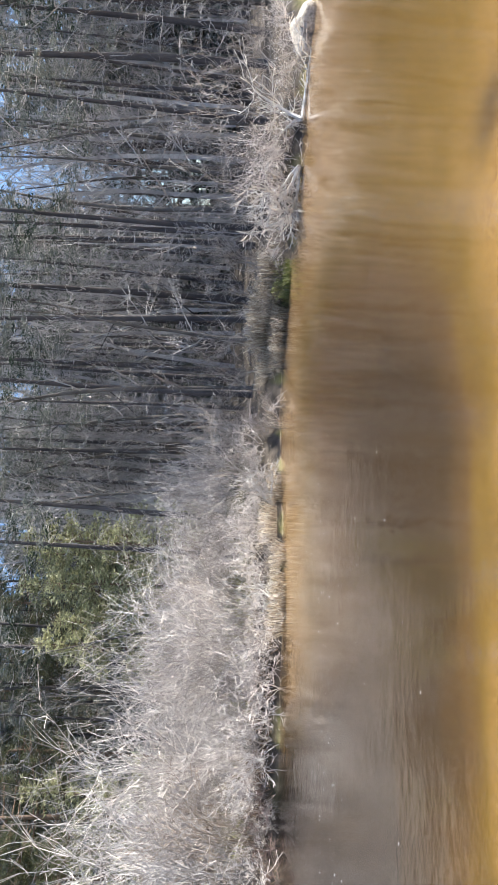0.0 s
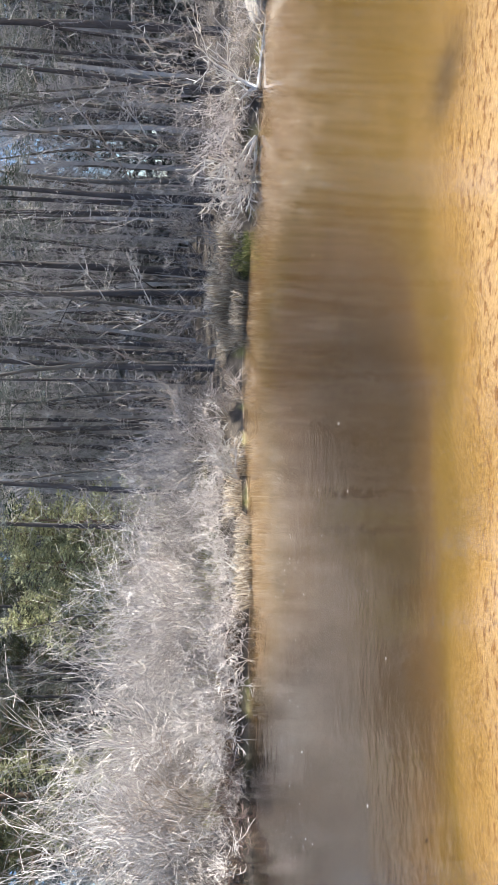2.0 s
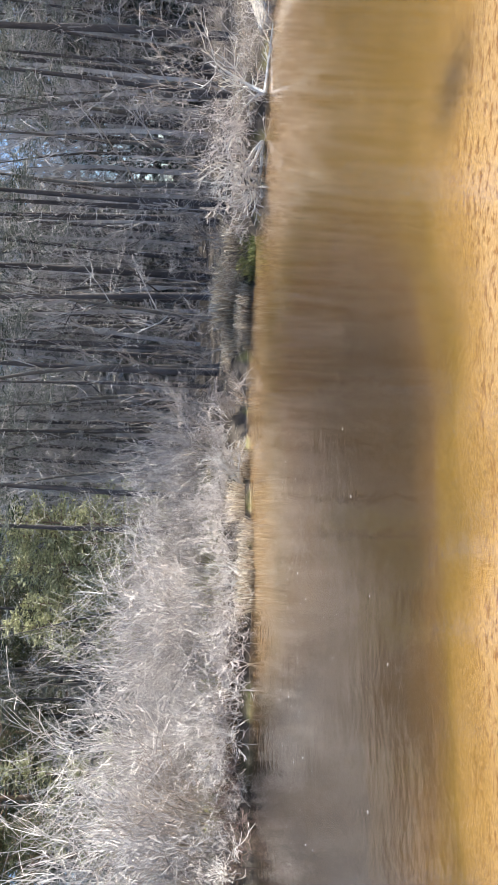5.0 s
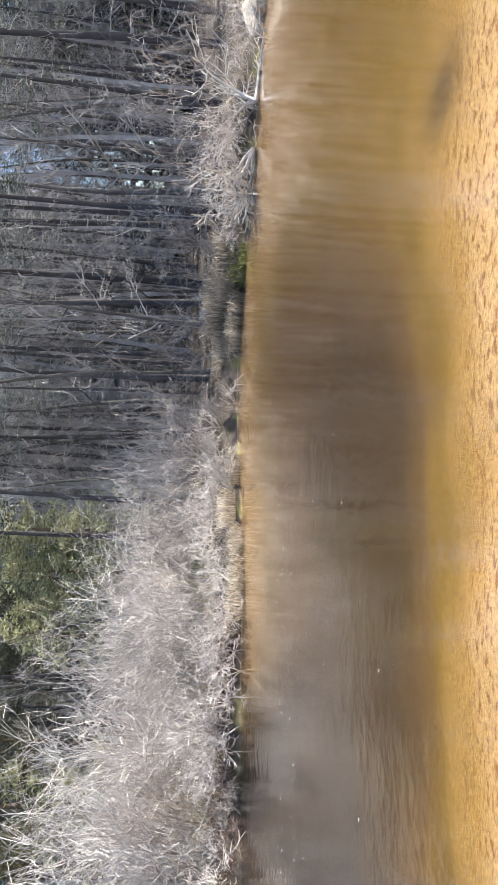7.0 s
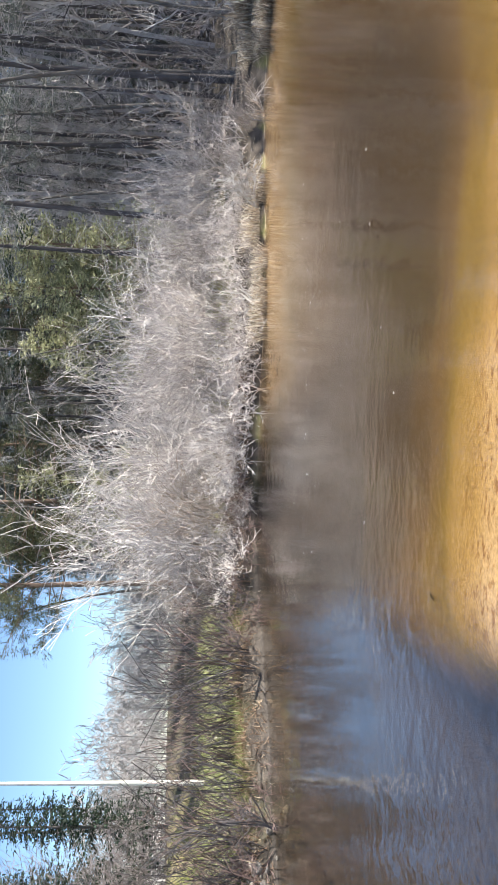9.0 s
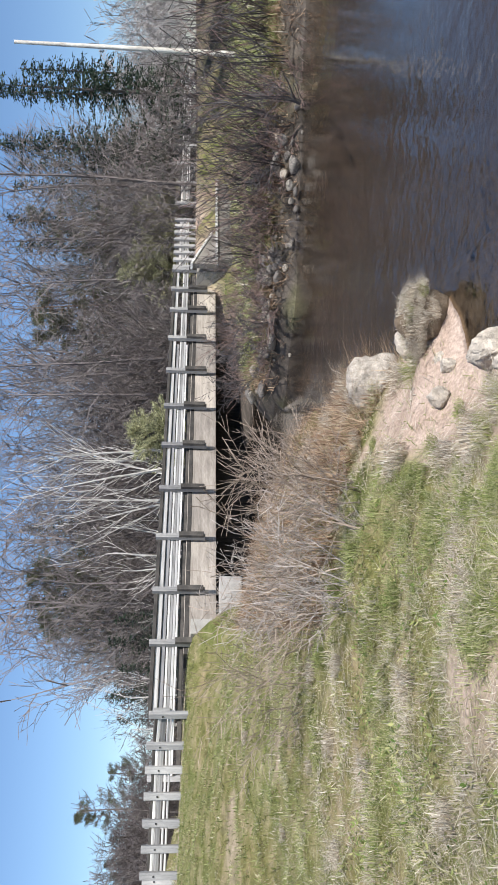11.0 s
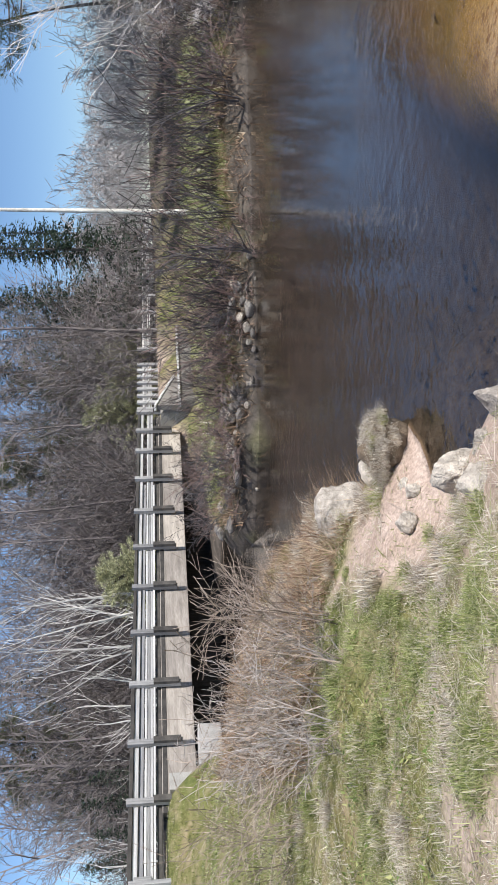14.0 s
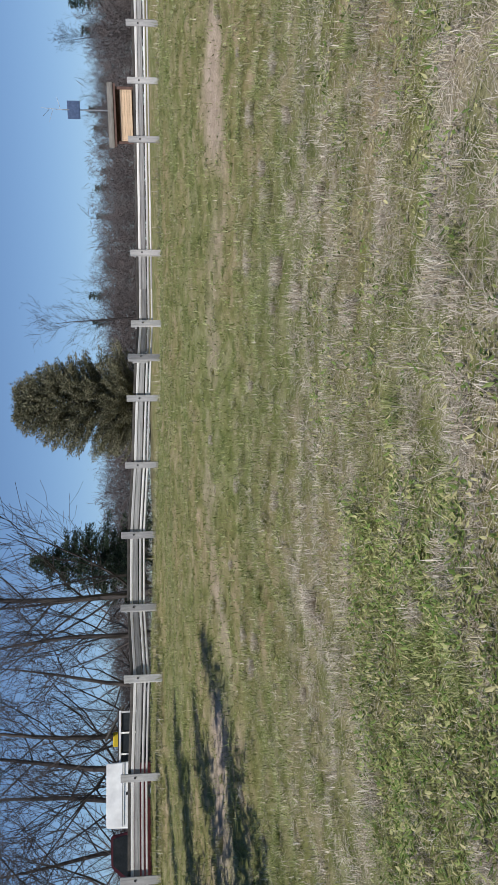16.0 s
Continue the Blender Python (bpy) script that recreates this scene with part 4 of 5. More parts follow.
# boulders
def boulder(seed, sx, sy, sz, cuts=14, level=5):
    """A broken stone: a ball cut by random planes, then roughened."""
    rng = random.Random(seed)
    bm = bmesh.new()
    bmesh.ops.create_icosphere(bm, subdivisions=level, radius=1)
    planes = []
    for _ in range(cuts):
        n = Vector((rng.gauss(0, 1), rng.gauss(0, 1), rng.gauss(0, 0.8))).normalized()
        planes.append((n, rng.uniform(0.58, 0.86)))
    o = Vector((rng.uniform(0, 50), rng.uniform(0, 50), rng.uniform(0, 50)))
    for v in bm.verts:
        q = v.co.copy()
        for n, h in planes:
            over = q.dot(n) - h
            if over > 0:
                q -= n * over * 0.85
        q *= 1 + noise.noise(v.co * 1.6 + o) * 0.16 + noise.noise(v.co * 5 + o) * 0.07 + noise.noise(v.co * 12 + o) * 0.045
        v.co = Vector((q.x * sx, q.y * sy, q.z * sz))
    return bm_mesh("boulder", bm, M_STONE, True)


# x, y, height of the middle, half sizes, turn
for i, (x, y, z, sx, sy, sz, rz) in enumerate([(-8.95, 4.15, 0.22, 0.48, 0.48, 0.44, 20), (-11.0, 4.8, 0.10, 0.22, 0.2, 0.24, 50), (-8.1, 4.35, 0.0, 0.25, 0.22, 0.20, 70),
                                               (-5.15, 2.70, 0.24, 0.24, 0.24, 0.29, 10), (-4.45, 2.20, 0.32, 0.25, 0.27, 0.31, 60), (-4.72, 2.72, 0.12, 0.18, 0.18, 0.24, 80), (-4.32, 2.78, 0.10, 0.24, 0.26, 0.32, 40), (-3.85, 2.95, 0.05, 0.3, 0.26, 0.3, 130),
                                               (-6.75, 3.42, 0.12, 0.11, 0.13, 0.12, 15), (-6.55, 3.25, 0.16, 0.10, 0.12, 0.10, 95), (-6.45, 2.9, 0.30, 0.12, 0.12, 0.12, 0), (-12.3, 4.2, 0.50, 0.26, 0.24, 0.26, 0)]):
    tagged(new("boulder", boulder(i, sx * 0.92, sy * 0.92, sz * 0.92)), "rough pale grey granite boulder on the bank", "boulder", "bank boulders").matrix_basis = pose(0, 0, 0.02, 0, 0, 1.1) @ pose(x, y, z - 0.05, 0, 0, rz)

# far woods, too many to count
def woods_mass(name, spots, seed, mat, tall0, tall1, label, depth=1, limbs=10, rmin=0.012):
    rng = np.random.default_rng(seed)
    segs = []
    for x, y in spots:
        h = rng.uniform(tall0, tall1)
        z = ground_z(x, y)
        p, d = np.array([x, y, z - 0.2]), np.array([0, 0, 1.0])
        r = h * 0.009
        for k in range(6):
            d = d + rng.normal(0, 0.05, 3)
            d /= np.linalg.norm(d)
            q = p + d * h / 6
            segs.append((p, q, r * (1 - 0.15 * k), r * (0.85 - 0.15 * k)))
            if k > 0:
                for _ in range(max(1, limbs // 5)):
                    a = rng.uniform(0, 2 * math.pi)
                    dd = np.array([math.cos(a) * 0.7, math.sin(a) * 0.7, rng.uniform(0.3, 1.0)])
                    grow(rng, p + (q - p) * rng.random(), dd / np.linalg.norm(dd), h * 0.22 * rng.uniform(0.6, 1.3), r * 0.3, depth, segs, 2, 0.65, 0.06, 0.65, 0.26, 3, rmin)
            p = q
    v, f = tubes(segs)
    ob = new(name, fast_mesh(name, v, f, mat))
    tagged(ob, label, "woods", kind="stuff")
    return ob


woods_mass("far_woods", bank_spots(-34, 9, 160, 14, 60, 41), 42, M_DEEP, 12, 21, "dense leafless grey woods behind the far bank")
woods_mass("undergrowth", bank_spots(-34, 8, 60, 4, 30, 43), 44, M_FOREST, 2.0, 4.5, "tangled grey undergrowth on the forest floor", 1, 10)
woods_mass("bridge_woods", polar_spots(52, 66, 52, 80, 40, 45) + polar_spots(64, 87, 50, 76, 85, 145), 46, M_WOODS, 10, 17.5, "dense leafless grey-brown woods behind the bridge", 1, 15, 0.019)
woods_mass("roadside_thicket", polar_spots(46, 100, 47, 58, 90, 47), 48, M_WOODS, 2.0, 6, "leafless roadside thicket behind the bridge", 1, 15, 0.015)
woods_mass("ridge_woods", polar_spots(31, 52, 62, 105, 130, 49), 50, M_FOREST, 4, 7.5, "grey leafless wood line across the field", 1, 10, 0.02)
woods_mass("horizon_woods", polar_spots(90, 175, 62, 100, 150, 51), 52, M_HAZE, 3.4, 5.2, "low grey leafless woods along the horizon", 1, 5, 0.014)
twig_cloud("horizon_thicket", polar_spots(91, 174, 62, 88, 430, 56), 57, M_HAZE, 2.8, 4.6, "grey leafless thicket behind the road fence", 230, 2.0, 0.7, 0.017)
twig_cloud("roadside_brush", polar_spots(91, 174, 60, 84, 420, 65), 66, M_HAZE, 2.2, 4.2, "dense brown brush behind the road fence", 260, 2.0, 0.6, 0.02)
twig_cloud("bridge_thicket", polar_spots(50, 87, 50, 78, 400, 58), 59, M_WOODS, 5, 13.5, "hazy grey twigs of the woods behind the bridge", 330, 2.3, 0.9, 0.018)
twig_cloud("bend_thicket", polar_spots(62, 90, 48, 64, 190, 67), 68, M_HAZE, 4.5, 9, "dark brown thicket where the road bends", 300, 2.0, 0.8, 0.02)
twig_cloud("bend_brush", polar_spots(89, 100, 48, 62, 60, 69), 70, M_HAZE, 2.2, 4.2, "dark brown brush beside the road", 300, 1.8, 0.7, 0.02)
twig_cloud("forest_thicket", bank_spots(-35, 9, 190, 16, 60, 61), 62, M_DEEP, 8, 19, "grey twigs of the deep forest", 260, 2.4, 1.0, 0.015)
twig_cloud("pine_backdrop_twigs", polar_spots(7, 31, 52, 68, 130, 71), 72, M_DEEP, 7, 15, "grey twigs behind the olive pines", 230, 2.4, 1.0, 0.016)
twig_cloud("ridge_thicket", polar_spots(31, 52, 64, 105, 150, 63), 64, M_FOREST, 3.5, 6.5, "grey twigs of the far wood line", 220, 2.4, 1.0, 0.02)


# tall pine with bare trunk
def red_pine(seed, tall):
    rng = np.random.default_rng(seed)
    tr_, br, cs, ds = [], [], [], []
    pts = [np.array([0, 0, -0.3])]
    for k in range(8):
        pts.append(np.array([0.25 * math.sin(k * 0.6), 0.1 * math.sin(k), tall * (k + 1) / 8]))
        tr_.append((pts[-2], pts[-1], 0.2 * (1 - 0.1 * k), 0.2 * (0.9 - 0.1 * k)))
    for k in range(46):
        h = rng.uniform(0.38, 1.0) ** 0.9
        p = np.array([0.25 * math.sin(h * 8 * 0.6), 0, tall * h])
        a = rng.uniform(0, 2 * math.pi)
        ln = (1.15 - h) * 5.0 * rng.uniform(0.7, 1.1) + 0.5
        d = np.array([math.cos(a), math.sin(a), rng.uniform(-0.12, 0.2)])
        for j in range(4):
            q = p + d * ln / 4
            br.append((p, q, 0.035 * (1 - 0.2 * j), 0.035 * (0.8 - 0.2 * j)))
            if j:
                for _ in range(5):
                    dd = d + rng.normal(0, 0.5, 3)
                    e = p + (q - p) * rng.random() + dd * ln * 0.14
                    br.append((p + (q - p) * 0.5, e, 0.012, 0.006))
                    cs.append(e)
                    ds.append(dd / np.linalg.norm(dd))
            p = q
            d = d + np.array([0, 0, 0.06]) + rng.normal(0, 0.07, 3)
    v, f = tubes(tr_, 9)
    v2, f2 = tubes(br, 4)
    v3, f3 = needle_quads(rng, np.array(cs), np.array(ds), 0.24, 1.0, 30, 0.32)
    return [("trunk", fast_mesh("trunk", v, f, M_PINE_BARK, True)), ("limb", fast_mesh("limb", v2, f2, M_PINE_BARK)), ("crown", fast_mesh("crown", v3, f3, M_PINE))]


pines = [proto("pine_tree", "tall pine with a bare lower trunk and tufted green crown", "conifer", red_pine(400 + i, 17), "tall pines") for i in range(2)]
scatter(pines, [pol(31.3, 44), pol(29.0, 50), pol(26, 47), pol(22, 52), pol(18, 50), pol(12, 52)], 0.95, 1.15, 53, 1)
far_pines = [copy_thing(w, Matrix()) for w in pines]
scatter(far_pines, [pol(55.8, 60), pol(61.2, 60), pol(63.4, 62), pol(79.6, 56), pol(81.6, 58), pol(83.6, 56), pol(93.4, 64), pol(95.7, 66)], 0.7, 0.7, 58, 2, lambda az: 1.1 if az < 70 else (1.0 if az < 90 else 0.72))

# white birches behind the bridge
def birch(seed, tall, n):
    rng = np.random.default_rng(seed)
    out = []
    for k in range(n):
        segs = []
        a = rng.uniform(0, 2 * math.pi)
        d = np.array([math.cos(a) * 0.25, math.sin(a) * 0.25, 1])
        grow(rng, (0.2 * math.cos(a), 0.2 * math.sin(a), -0.2), d / np.linalg.norm(d), tall * rng.uniform(0.8, 1), 0.10, 2, segs, 1, 0.5, 0.12, 0.45, 0.08, 7, 0.011)
        v, f = tubes(segs, 4, True)
        out.append(("stem", fast_mesh("stem", v, f, M_BIRCH)))
    return out


birches = [proto("birch_tree", "white-barked leafless birch behind the bridge", "tree", birch(420 + i, 8.5, 3), "birches") for i in range(2)]
scatter(birches, [pol(72.3, 46), pol(74, 45), pol(79, 46), pol(82, 47), pol(88.5, 48), pol(62, 56)], 0.7, 1.1, 54, 3)
shrub_green = [proto("juniper_bush", "rounded olive green evergreen bush beside the road", "shrub", list(zip(("trunk", "crown"), conifer(430 + i, 4.2, 4.6, M_BARK, M_OLIVE, 0.03, 16, 11, 0.11, 0.4, 8, 0.45, 0.08, 0.3, 1.0))), "evergreen bushes") for i in range(2)]
scatter(shrub_green, [pol(56.5, 54), pol(58.5, 53), pol(70.3, 46), pol(54.8, 56)], 0.8, 1.3, 55, 2)

# ---- grass ----
def blades(name, pts, zs, lo, hi, width, lean, mat, seed, label, fine=True):
    """Blades that bend over, one island each; a plain sliver each where they are far off."""
    rng = np.random.default_rng(seed)
    n = len(pts)
    x, y = pts[:, 0], pts[:, 1]
    a = rng.uniform(0, 2 * math.pi, n)
    h = rng.uniform(lo, hi, n) * (0.45 + 1.0 * smooth(-0.35, 0.65, wave(x, y, 0.33, 11) + 0.6 * wave(x, y, 0.85, 13)))
    l = np.abs(rng.normal(1.1, lean, n)) * h
    base = np.column_stack([pts, zs - 0.01])
    side = np.column_stack([-np.sin(a), np.cos(a), 0 * a]) * (width * rng.uniform(0.6, 1.4, n))[:, None]
    out = np.column_stack([np.cos(a), np.sin(a), 0 * a])
    up_ = np.array([0, 0, 1.0])
    low = 1 / np.sqrt(1 + (l / h) ** 2)
    mid = base + out * (l * 0.45)[:, None] + up_ * (h * 0.75 * low)[:, None]
    tip = base + out * l[:, None] + up_ * (h * low * np.where(rng.random(n) < 0.5, 0.5, 1.0))[:, None]
    if fine:
        v = np.stack([base - side, base + side, mid + side * 0.8, mid - side * 0.8, tip], 1).reshape(-1, 3)
        k = (np.arange(n) * 5)[:, None]
        f = np.concatenate([k + np.array([[0, 1, 2]]), k + np.array([[0, 2, 3]]), k + np.array([[3, 2, 4]])])
    else:
        v = np.stack([base - side, base + side, tip], 1).reshape(-1, 3)
        f = np.arange(3 * n).reshape(-1, 3)
    tagged(new(name, fast_mesh(name, v, f, mat)), label, "grass", kind="stuff")


def sward(az0, az1, d0, d1, per_m2, seed):
    """Random points of the near bank that carry grass."""
    rng = np.random.default_rng(seed)
    area = radians(az1 - az0) / 2 * (d1 * d1 - d0 * d0)
    n = int(area * per_m2)
    az = np.radians(rng.uniform(az0, az1, n))
    d = np.sqrt(rng.uniform(d0 * d0, d1 * d1, n))
    pts = np.column_stack([-d * np.sin(az), d * np.cos(az)])
    s, near = shore(pts[:, 0], pts[:, 1])
    keep = (s > 0.25) & near & (rng.random(n) > soil_mask(pts[:, 0], pts[:, 1]) * 0.82)
    pts = pts[keep]
    return pts, height(pts[:, 0], pts[:, 1])


def greenness(p):
    x, y = p[:, 0], p[:, 1]
    r, az = np.hypot(x, y), np.degrees(np.arctan2(-x, y))
    g = 0.35 * wave(x, y, 5.1, 2) + 0.9 * wave(x, y, 1.3, 9) + 0.5 * wave(x, y, 0.6, 4)
    g = g + 0.9 * smooth(8.5, 11, r) * smooth(80, 90, az) - 0.55 * (1 - smooth(8, 9.5, r)) - 0.35 * smooth(96, 110, az) * (1 - smooth(8, 10, r)) - 0.4 * (1 - smooth(3.8, 5.2, r)) * (az < 135)
    for a0, r0, w0, k in ((72, 4.55, 0.28, 1.5), (83, 4.35, 0.34, 1.8), (149, 4.8, 0.9, 1.6), (72, 7.2, 0.55, 1.3), (77, 7.3, 0.5, 1.5), (84, 7.0, 0.5, 1.0), (93, 6.3, 0.5, 0.9)):
        cx, cy = pol(a0, r0)
        g = g + k * np.exp(-((x - cx) ** 2 + (y - cy) ** 2) / (2 * w0 * w0))
    return g


for i, (d0, d1, dens, lo, hi, wd) in enumerate([(2.8, 7.0, 5200, 0.025, 0.095, 0.0024), (7.0, 13, 2300, 0.03, 0.11, 0.005), (13, 31, 420, 0.04, 0.10, 0.009)]):
    pts, zs = sward(46, 170, d0, d1, dens, 500 + i)
    rng = np.random.default_rng(60 + i)
    g = greenness(pts) * 0.85 + rng.normal(0, 0.75, len(pts)) + (0.6 if i == 2 else 0)
    for mask, nm, mt, lb, k in ((g > 0.55, "green_grass", M_GREEN, "fresh green grass blades on the bank", 1.1), ((g <= 0.55) & (g > -0.35), "mixed_grass", M_GRASS, "mixed green and straw-coloured grass", 1.0), (g <= -0.35, "dry_grass", M_STRAW, "matted dry straw-coloured grass", 0.9)):
        blades(nm, pts[mask], zs[mask], lo * k, hi * k, wd, 1.5 if mt is M_GREEN else 2.4, mt, 70 + i, lb, i == 0)

# dead reddish reeds where the near bank runs in under the bridge
rng = np.random.default_rng(176)
n = 90000
az, d = np.radians(rng.uniform(60, 84, n)), rng.uniform(9.4, 27, n)
fp = np.column_stack([-d * np.sin(az), d * np.cos(az)])
s_, nr_ = shore(fp[:, 0], fp[:, 1])
fp = fp[nr_ & (s_ > -0.15) & (s_ < 4.0)]
fz = height(fp[:, 0], fp[:, 1])
fp, fz = fp[fz > -0.05], fz[fz > -0.05]
blades("dead_reeds", fp, fz, 0.10, 0.42, 0.007, 0.8, M_REED, 177, "reddish-brown dead reeds on the bank by the bridge", False)

# far bank grass
rng = np.random.default_rng(77)
n = 36000
az = np.radians(rng.uniform(-28, 67, n))
d = rng.uniform(15, 48, n)
fp = np.column_stack([-d * np.sin(az), d * np.cos(az)])
s_, nr_ = shore(fp[:, 0], fp[:, 1])
fp = fp[(~nr_) & (s_ > np.where(az > 0.8, 1.2, 0.15)) & (s_ < np.where(az > 0.09, 22, 3))]
blades("far_bank_grass", fp, height(fp[:, 0], fp[:, 1]), 0.15, 0.45, 0.014, 0.7, M_STRAW, 79, "tall dry grass on the far bank", False)
n = 90000
az = np.radians(rng.uniform(14, 67, n))
d = rng.uniform(15, 34, n)
fp = np.column_stack([-d * np.sin(az), d * np.cos(az)])
s_, nr_ = shore(fp[:, 0], fp[:, 1])
fp = fp[(~nr_) & (s_ > -0.3) & (s_ < 1.3) & (bridge_frame(fp[:, 0], fp[:, 1])[1] < -1)]
fz = height(fp[:, 0], fp[:, 1])
fp, fz = fp[fz > 0.03], fz[fz > 0.03]
blades("edge_grass", fp, fz, 0.12, 0.5, 0.012, 0.9, M_REED, 97, "dead grass hanging over the far waterline", False)
n = 110000
az = np.radians(rng.uniform(32, 66, n))
d = rng.uniform(16, 48, n)
fp = np.column_stack([-d * np.sin(az), d * np.cos(az)])
s_, nr_ = shore(fp[:, 0], fp[:, 1])
fp = fp[(~nr_) & (s_ > 0.7) & (below_wall(fp[:, 0], fp[:, 1]) < 0.3) & (under_bridge(fp[:, 0], fp[:, 1]) < 0.3) & (seg_dist(fp[:, 0], fp[:, 1], ROAD_LINE, False)[0] > 3)]
blades("field_grass", fp, height(fp[:, 0], fp[:, 1]), 0.10, 0.30, 0.022, 0.8, M_GREEN, 80, "yellow-green field grass beyond the river", False)


n = 34000
az, d = np.radians(rng.uniform(7, 21, n)), rng.uniform(33, 62, n)
fp = np.column_stack([-d * np.sin(az), d * np.cos(az)])
blades("meadow_grass", fp, height(fp[:, 0], fp[:, 1]), 0.25, 0.6, 0.03, 0.8, M_GRASS, 82, "pale yellow meadow grass behind the alders", False)


# tufts on and between the boulders
def tuft(seed, r, h, n, mat, lean=1.3):
    rng = np.random.default_rng(seed)
    a = rng.uniform(0, 2 * math.pi, n)
    q = np.sqrt(rng.random(n)) * r * (0.75 + 0.25 * np.sin(3 * a + seed))
    hh = h * rng.uniform(0.25, 1.1, n)
    b = np.column_stack([np.cos(a) * q, np.sin(a) * q, 0 * a - 0.05])
    a2 = a + rng.normal(0, 0.9, n)
    o = np.column_stack([np.cos(a2), np.sin(a2), 0 * a])
    l = hh * lean * rng.uniform(0.1, 1.2, n)
    side = np.column_stack([-np.sin(a2), np.cos(a2), 0 * a]) * 0.003
    mid = b + o * (l * 0.4)[:, None] + np.array([0, 0, 1]) * (hh * 0.8)[:, None]
    tip = b + o * (l * 1.1)[:, None] + np.array([0, 0, 1]) * (hh * rng.uniform(0.3, 1.0, n))[:, None]
    v = np.stack([b - side, b + side, mid + side, mid - side, tip], 1).reshape(-1, 3)
    k = (np.arange(n) * 5)[:, None]
    f = np.concatenate([k + np.array([[0, 1, 2]]), k + np.array([[0, 2, 3]]), k + np.array([[3, 2, 4]])])
    return fast_mesh("grass_tuft", v, f, mat)


tuft_meshes = [tuft(1, 0.24, 0.26, 420, M_STRAW), tuft(2, 0.22, 0.22, 380, M_GRASS), tuft(3, 0.24, 0.17, 380, M_GREEN)]
rng = random.Random(5)


def put_tuft(x, y, k, s, z=None):
    ob = tagged(new("grass_tuft", tuft_meshes[k]), ("dry straw-coloured grass tuft", "half-green grass tuft", "bright green grass tuft")[k] + " on the bank", "grass tuft", "bank grass tufts")
    ob.matrix_basis = pose(x, y, ground_z(x, y) if z is None else z, 0, 0, rng.uniform(0, 360))
    ob.scale = (s, s, s)


# ---- vehicles and kiosk behind the fence ----
M_WHITE = material("white_paint", (0.86, 0.86, 0.86), (0.93, 0.93, 0.92), 1, 0.35, 1.5, 0)
M_RED = material("dark_red_paint", (0.055, 0.012, 0.016), (0.09, 0.018, 0.022), 2, 0.35, 30, 0)
M_GLASS = material("dark_window", (0.02, 0.025, 0.03), (0.04, 0.045, 0.05), 2, 0.08, 30, 0)
M_TYRE = material("tyre_rubber", (0.02, 0.02, 0.02), (0.04, 0.04, 0.04), 8, 0.9, 30, 0.2)
M_YELLOW = material("yellow_plastic", (0.70, 0.50, 0.02), (0.80, 0.62, 0.05), 2, 0.5, 30, 0)
M_PLANK = material("pale_pine_plank", (0.52, 0.36, 0.24), (0.70, 0.52, 0.36), 3, 0.7, 20, 0.2, 0.003, (0.5, 0.5, 6))
M_BROWN = material("dark_brown_stain", (0.10, 0.055, 0.045), (0.18, 0.11, 0.09), 3, 0.7, 20, 0.2, 0.003)
M_ROOF = material("grey_brown_shingle", (0.15, 0.14, 0.12), (0.26, 0.24, 0.21), 3, 0.9, 20, 0.4, 0.01)
M_SOLAR = material("solar_cell", (0.03, 0.05, 0.10), (0.06, 0.09, 0.17), 6, 0.2, 40, 0)


def profile_mesh(name, prof, half, mat, bevel=0.03, inset=None):
    """A side outline (x, z) pulled across y from -half to half; inset narrows the points above that height."""
    bm = bmesh.new()
    rows = []
    for sgn in (-1, 1):
        rows.append([bm.verts.new((x, sgn * (half - (0.12 if inset is not None and z > inset else 0)), z)) for x, z in prof])
    bm.faces.new(rows[0])
    bm.faces.new(rows[1][::-1])
    for i in range(len(prof)):
        j = (i + 1) % len(prof)
        bm.faces.new((rows[0][i], rows[1][i], rows[1][j], rows[0][j]))
    bmesh.ops.recalc_face_normals(bm, faces=bm.faces)
    if bevel:
        bmesh.ops.bevel(bm, geom=list(bm.edges), offset=bevel, segments=2, affect="EDGES")
    return bm_mesh(name, bm, mat)


def wheel(parent, x, y, r=0.38):
    bm = bmesh.new()
    bmesh.ops.create_cone(bm, cap_ends=True, segments=24, radius1=r, radius2=r, depth=0.24)
    bmesh.ops.bevel(bm, geom=[e for e in bm.edges if len(e.link_faces) == 2 and abs(e.verts[0].co.z - e.verts[1].co.z) < 1e-4], offset=0.04, segments=2, affect="EDGES")
    w = part("wheel", bm_mesh("wheel", bm, M_TYRE), parent, "black tyre", pose(x, y, r, 90))
    bm = bmesh.new()
    bmesh.ops.create_cone(bm, cap_ends=True, segments=18, radius1=r * 0.58, radius2=r * 0.5, depth=0.26)
    part("rim", bm_mesh("rim", bm, M_STEEL), w, "grey steel rim")


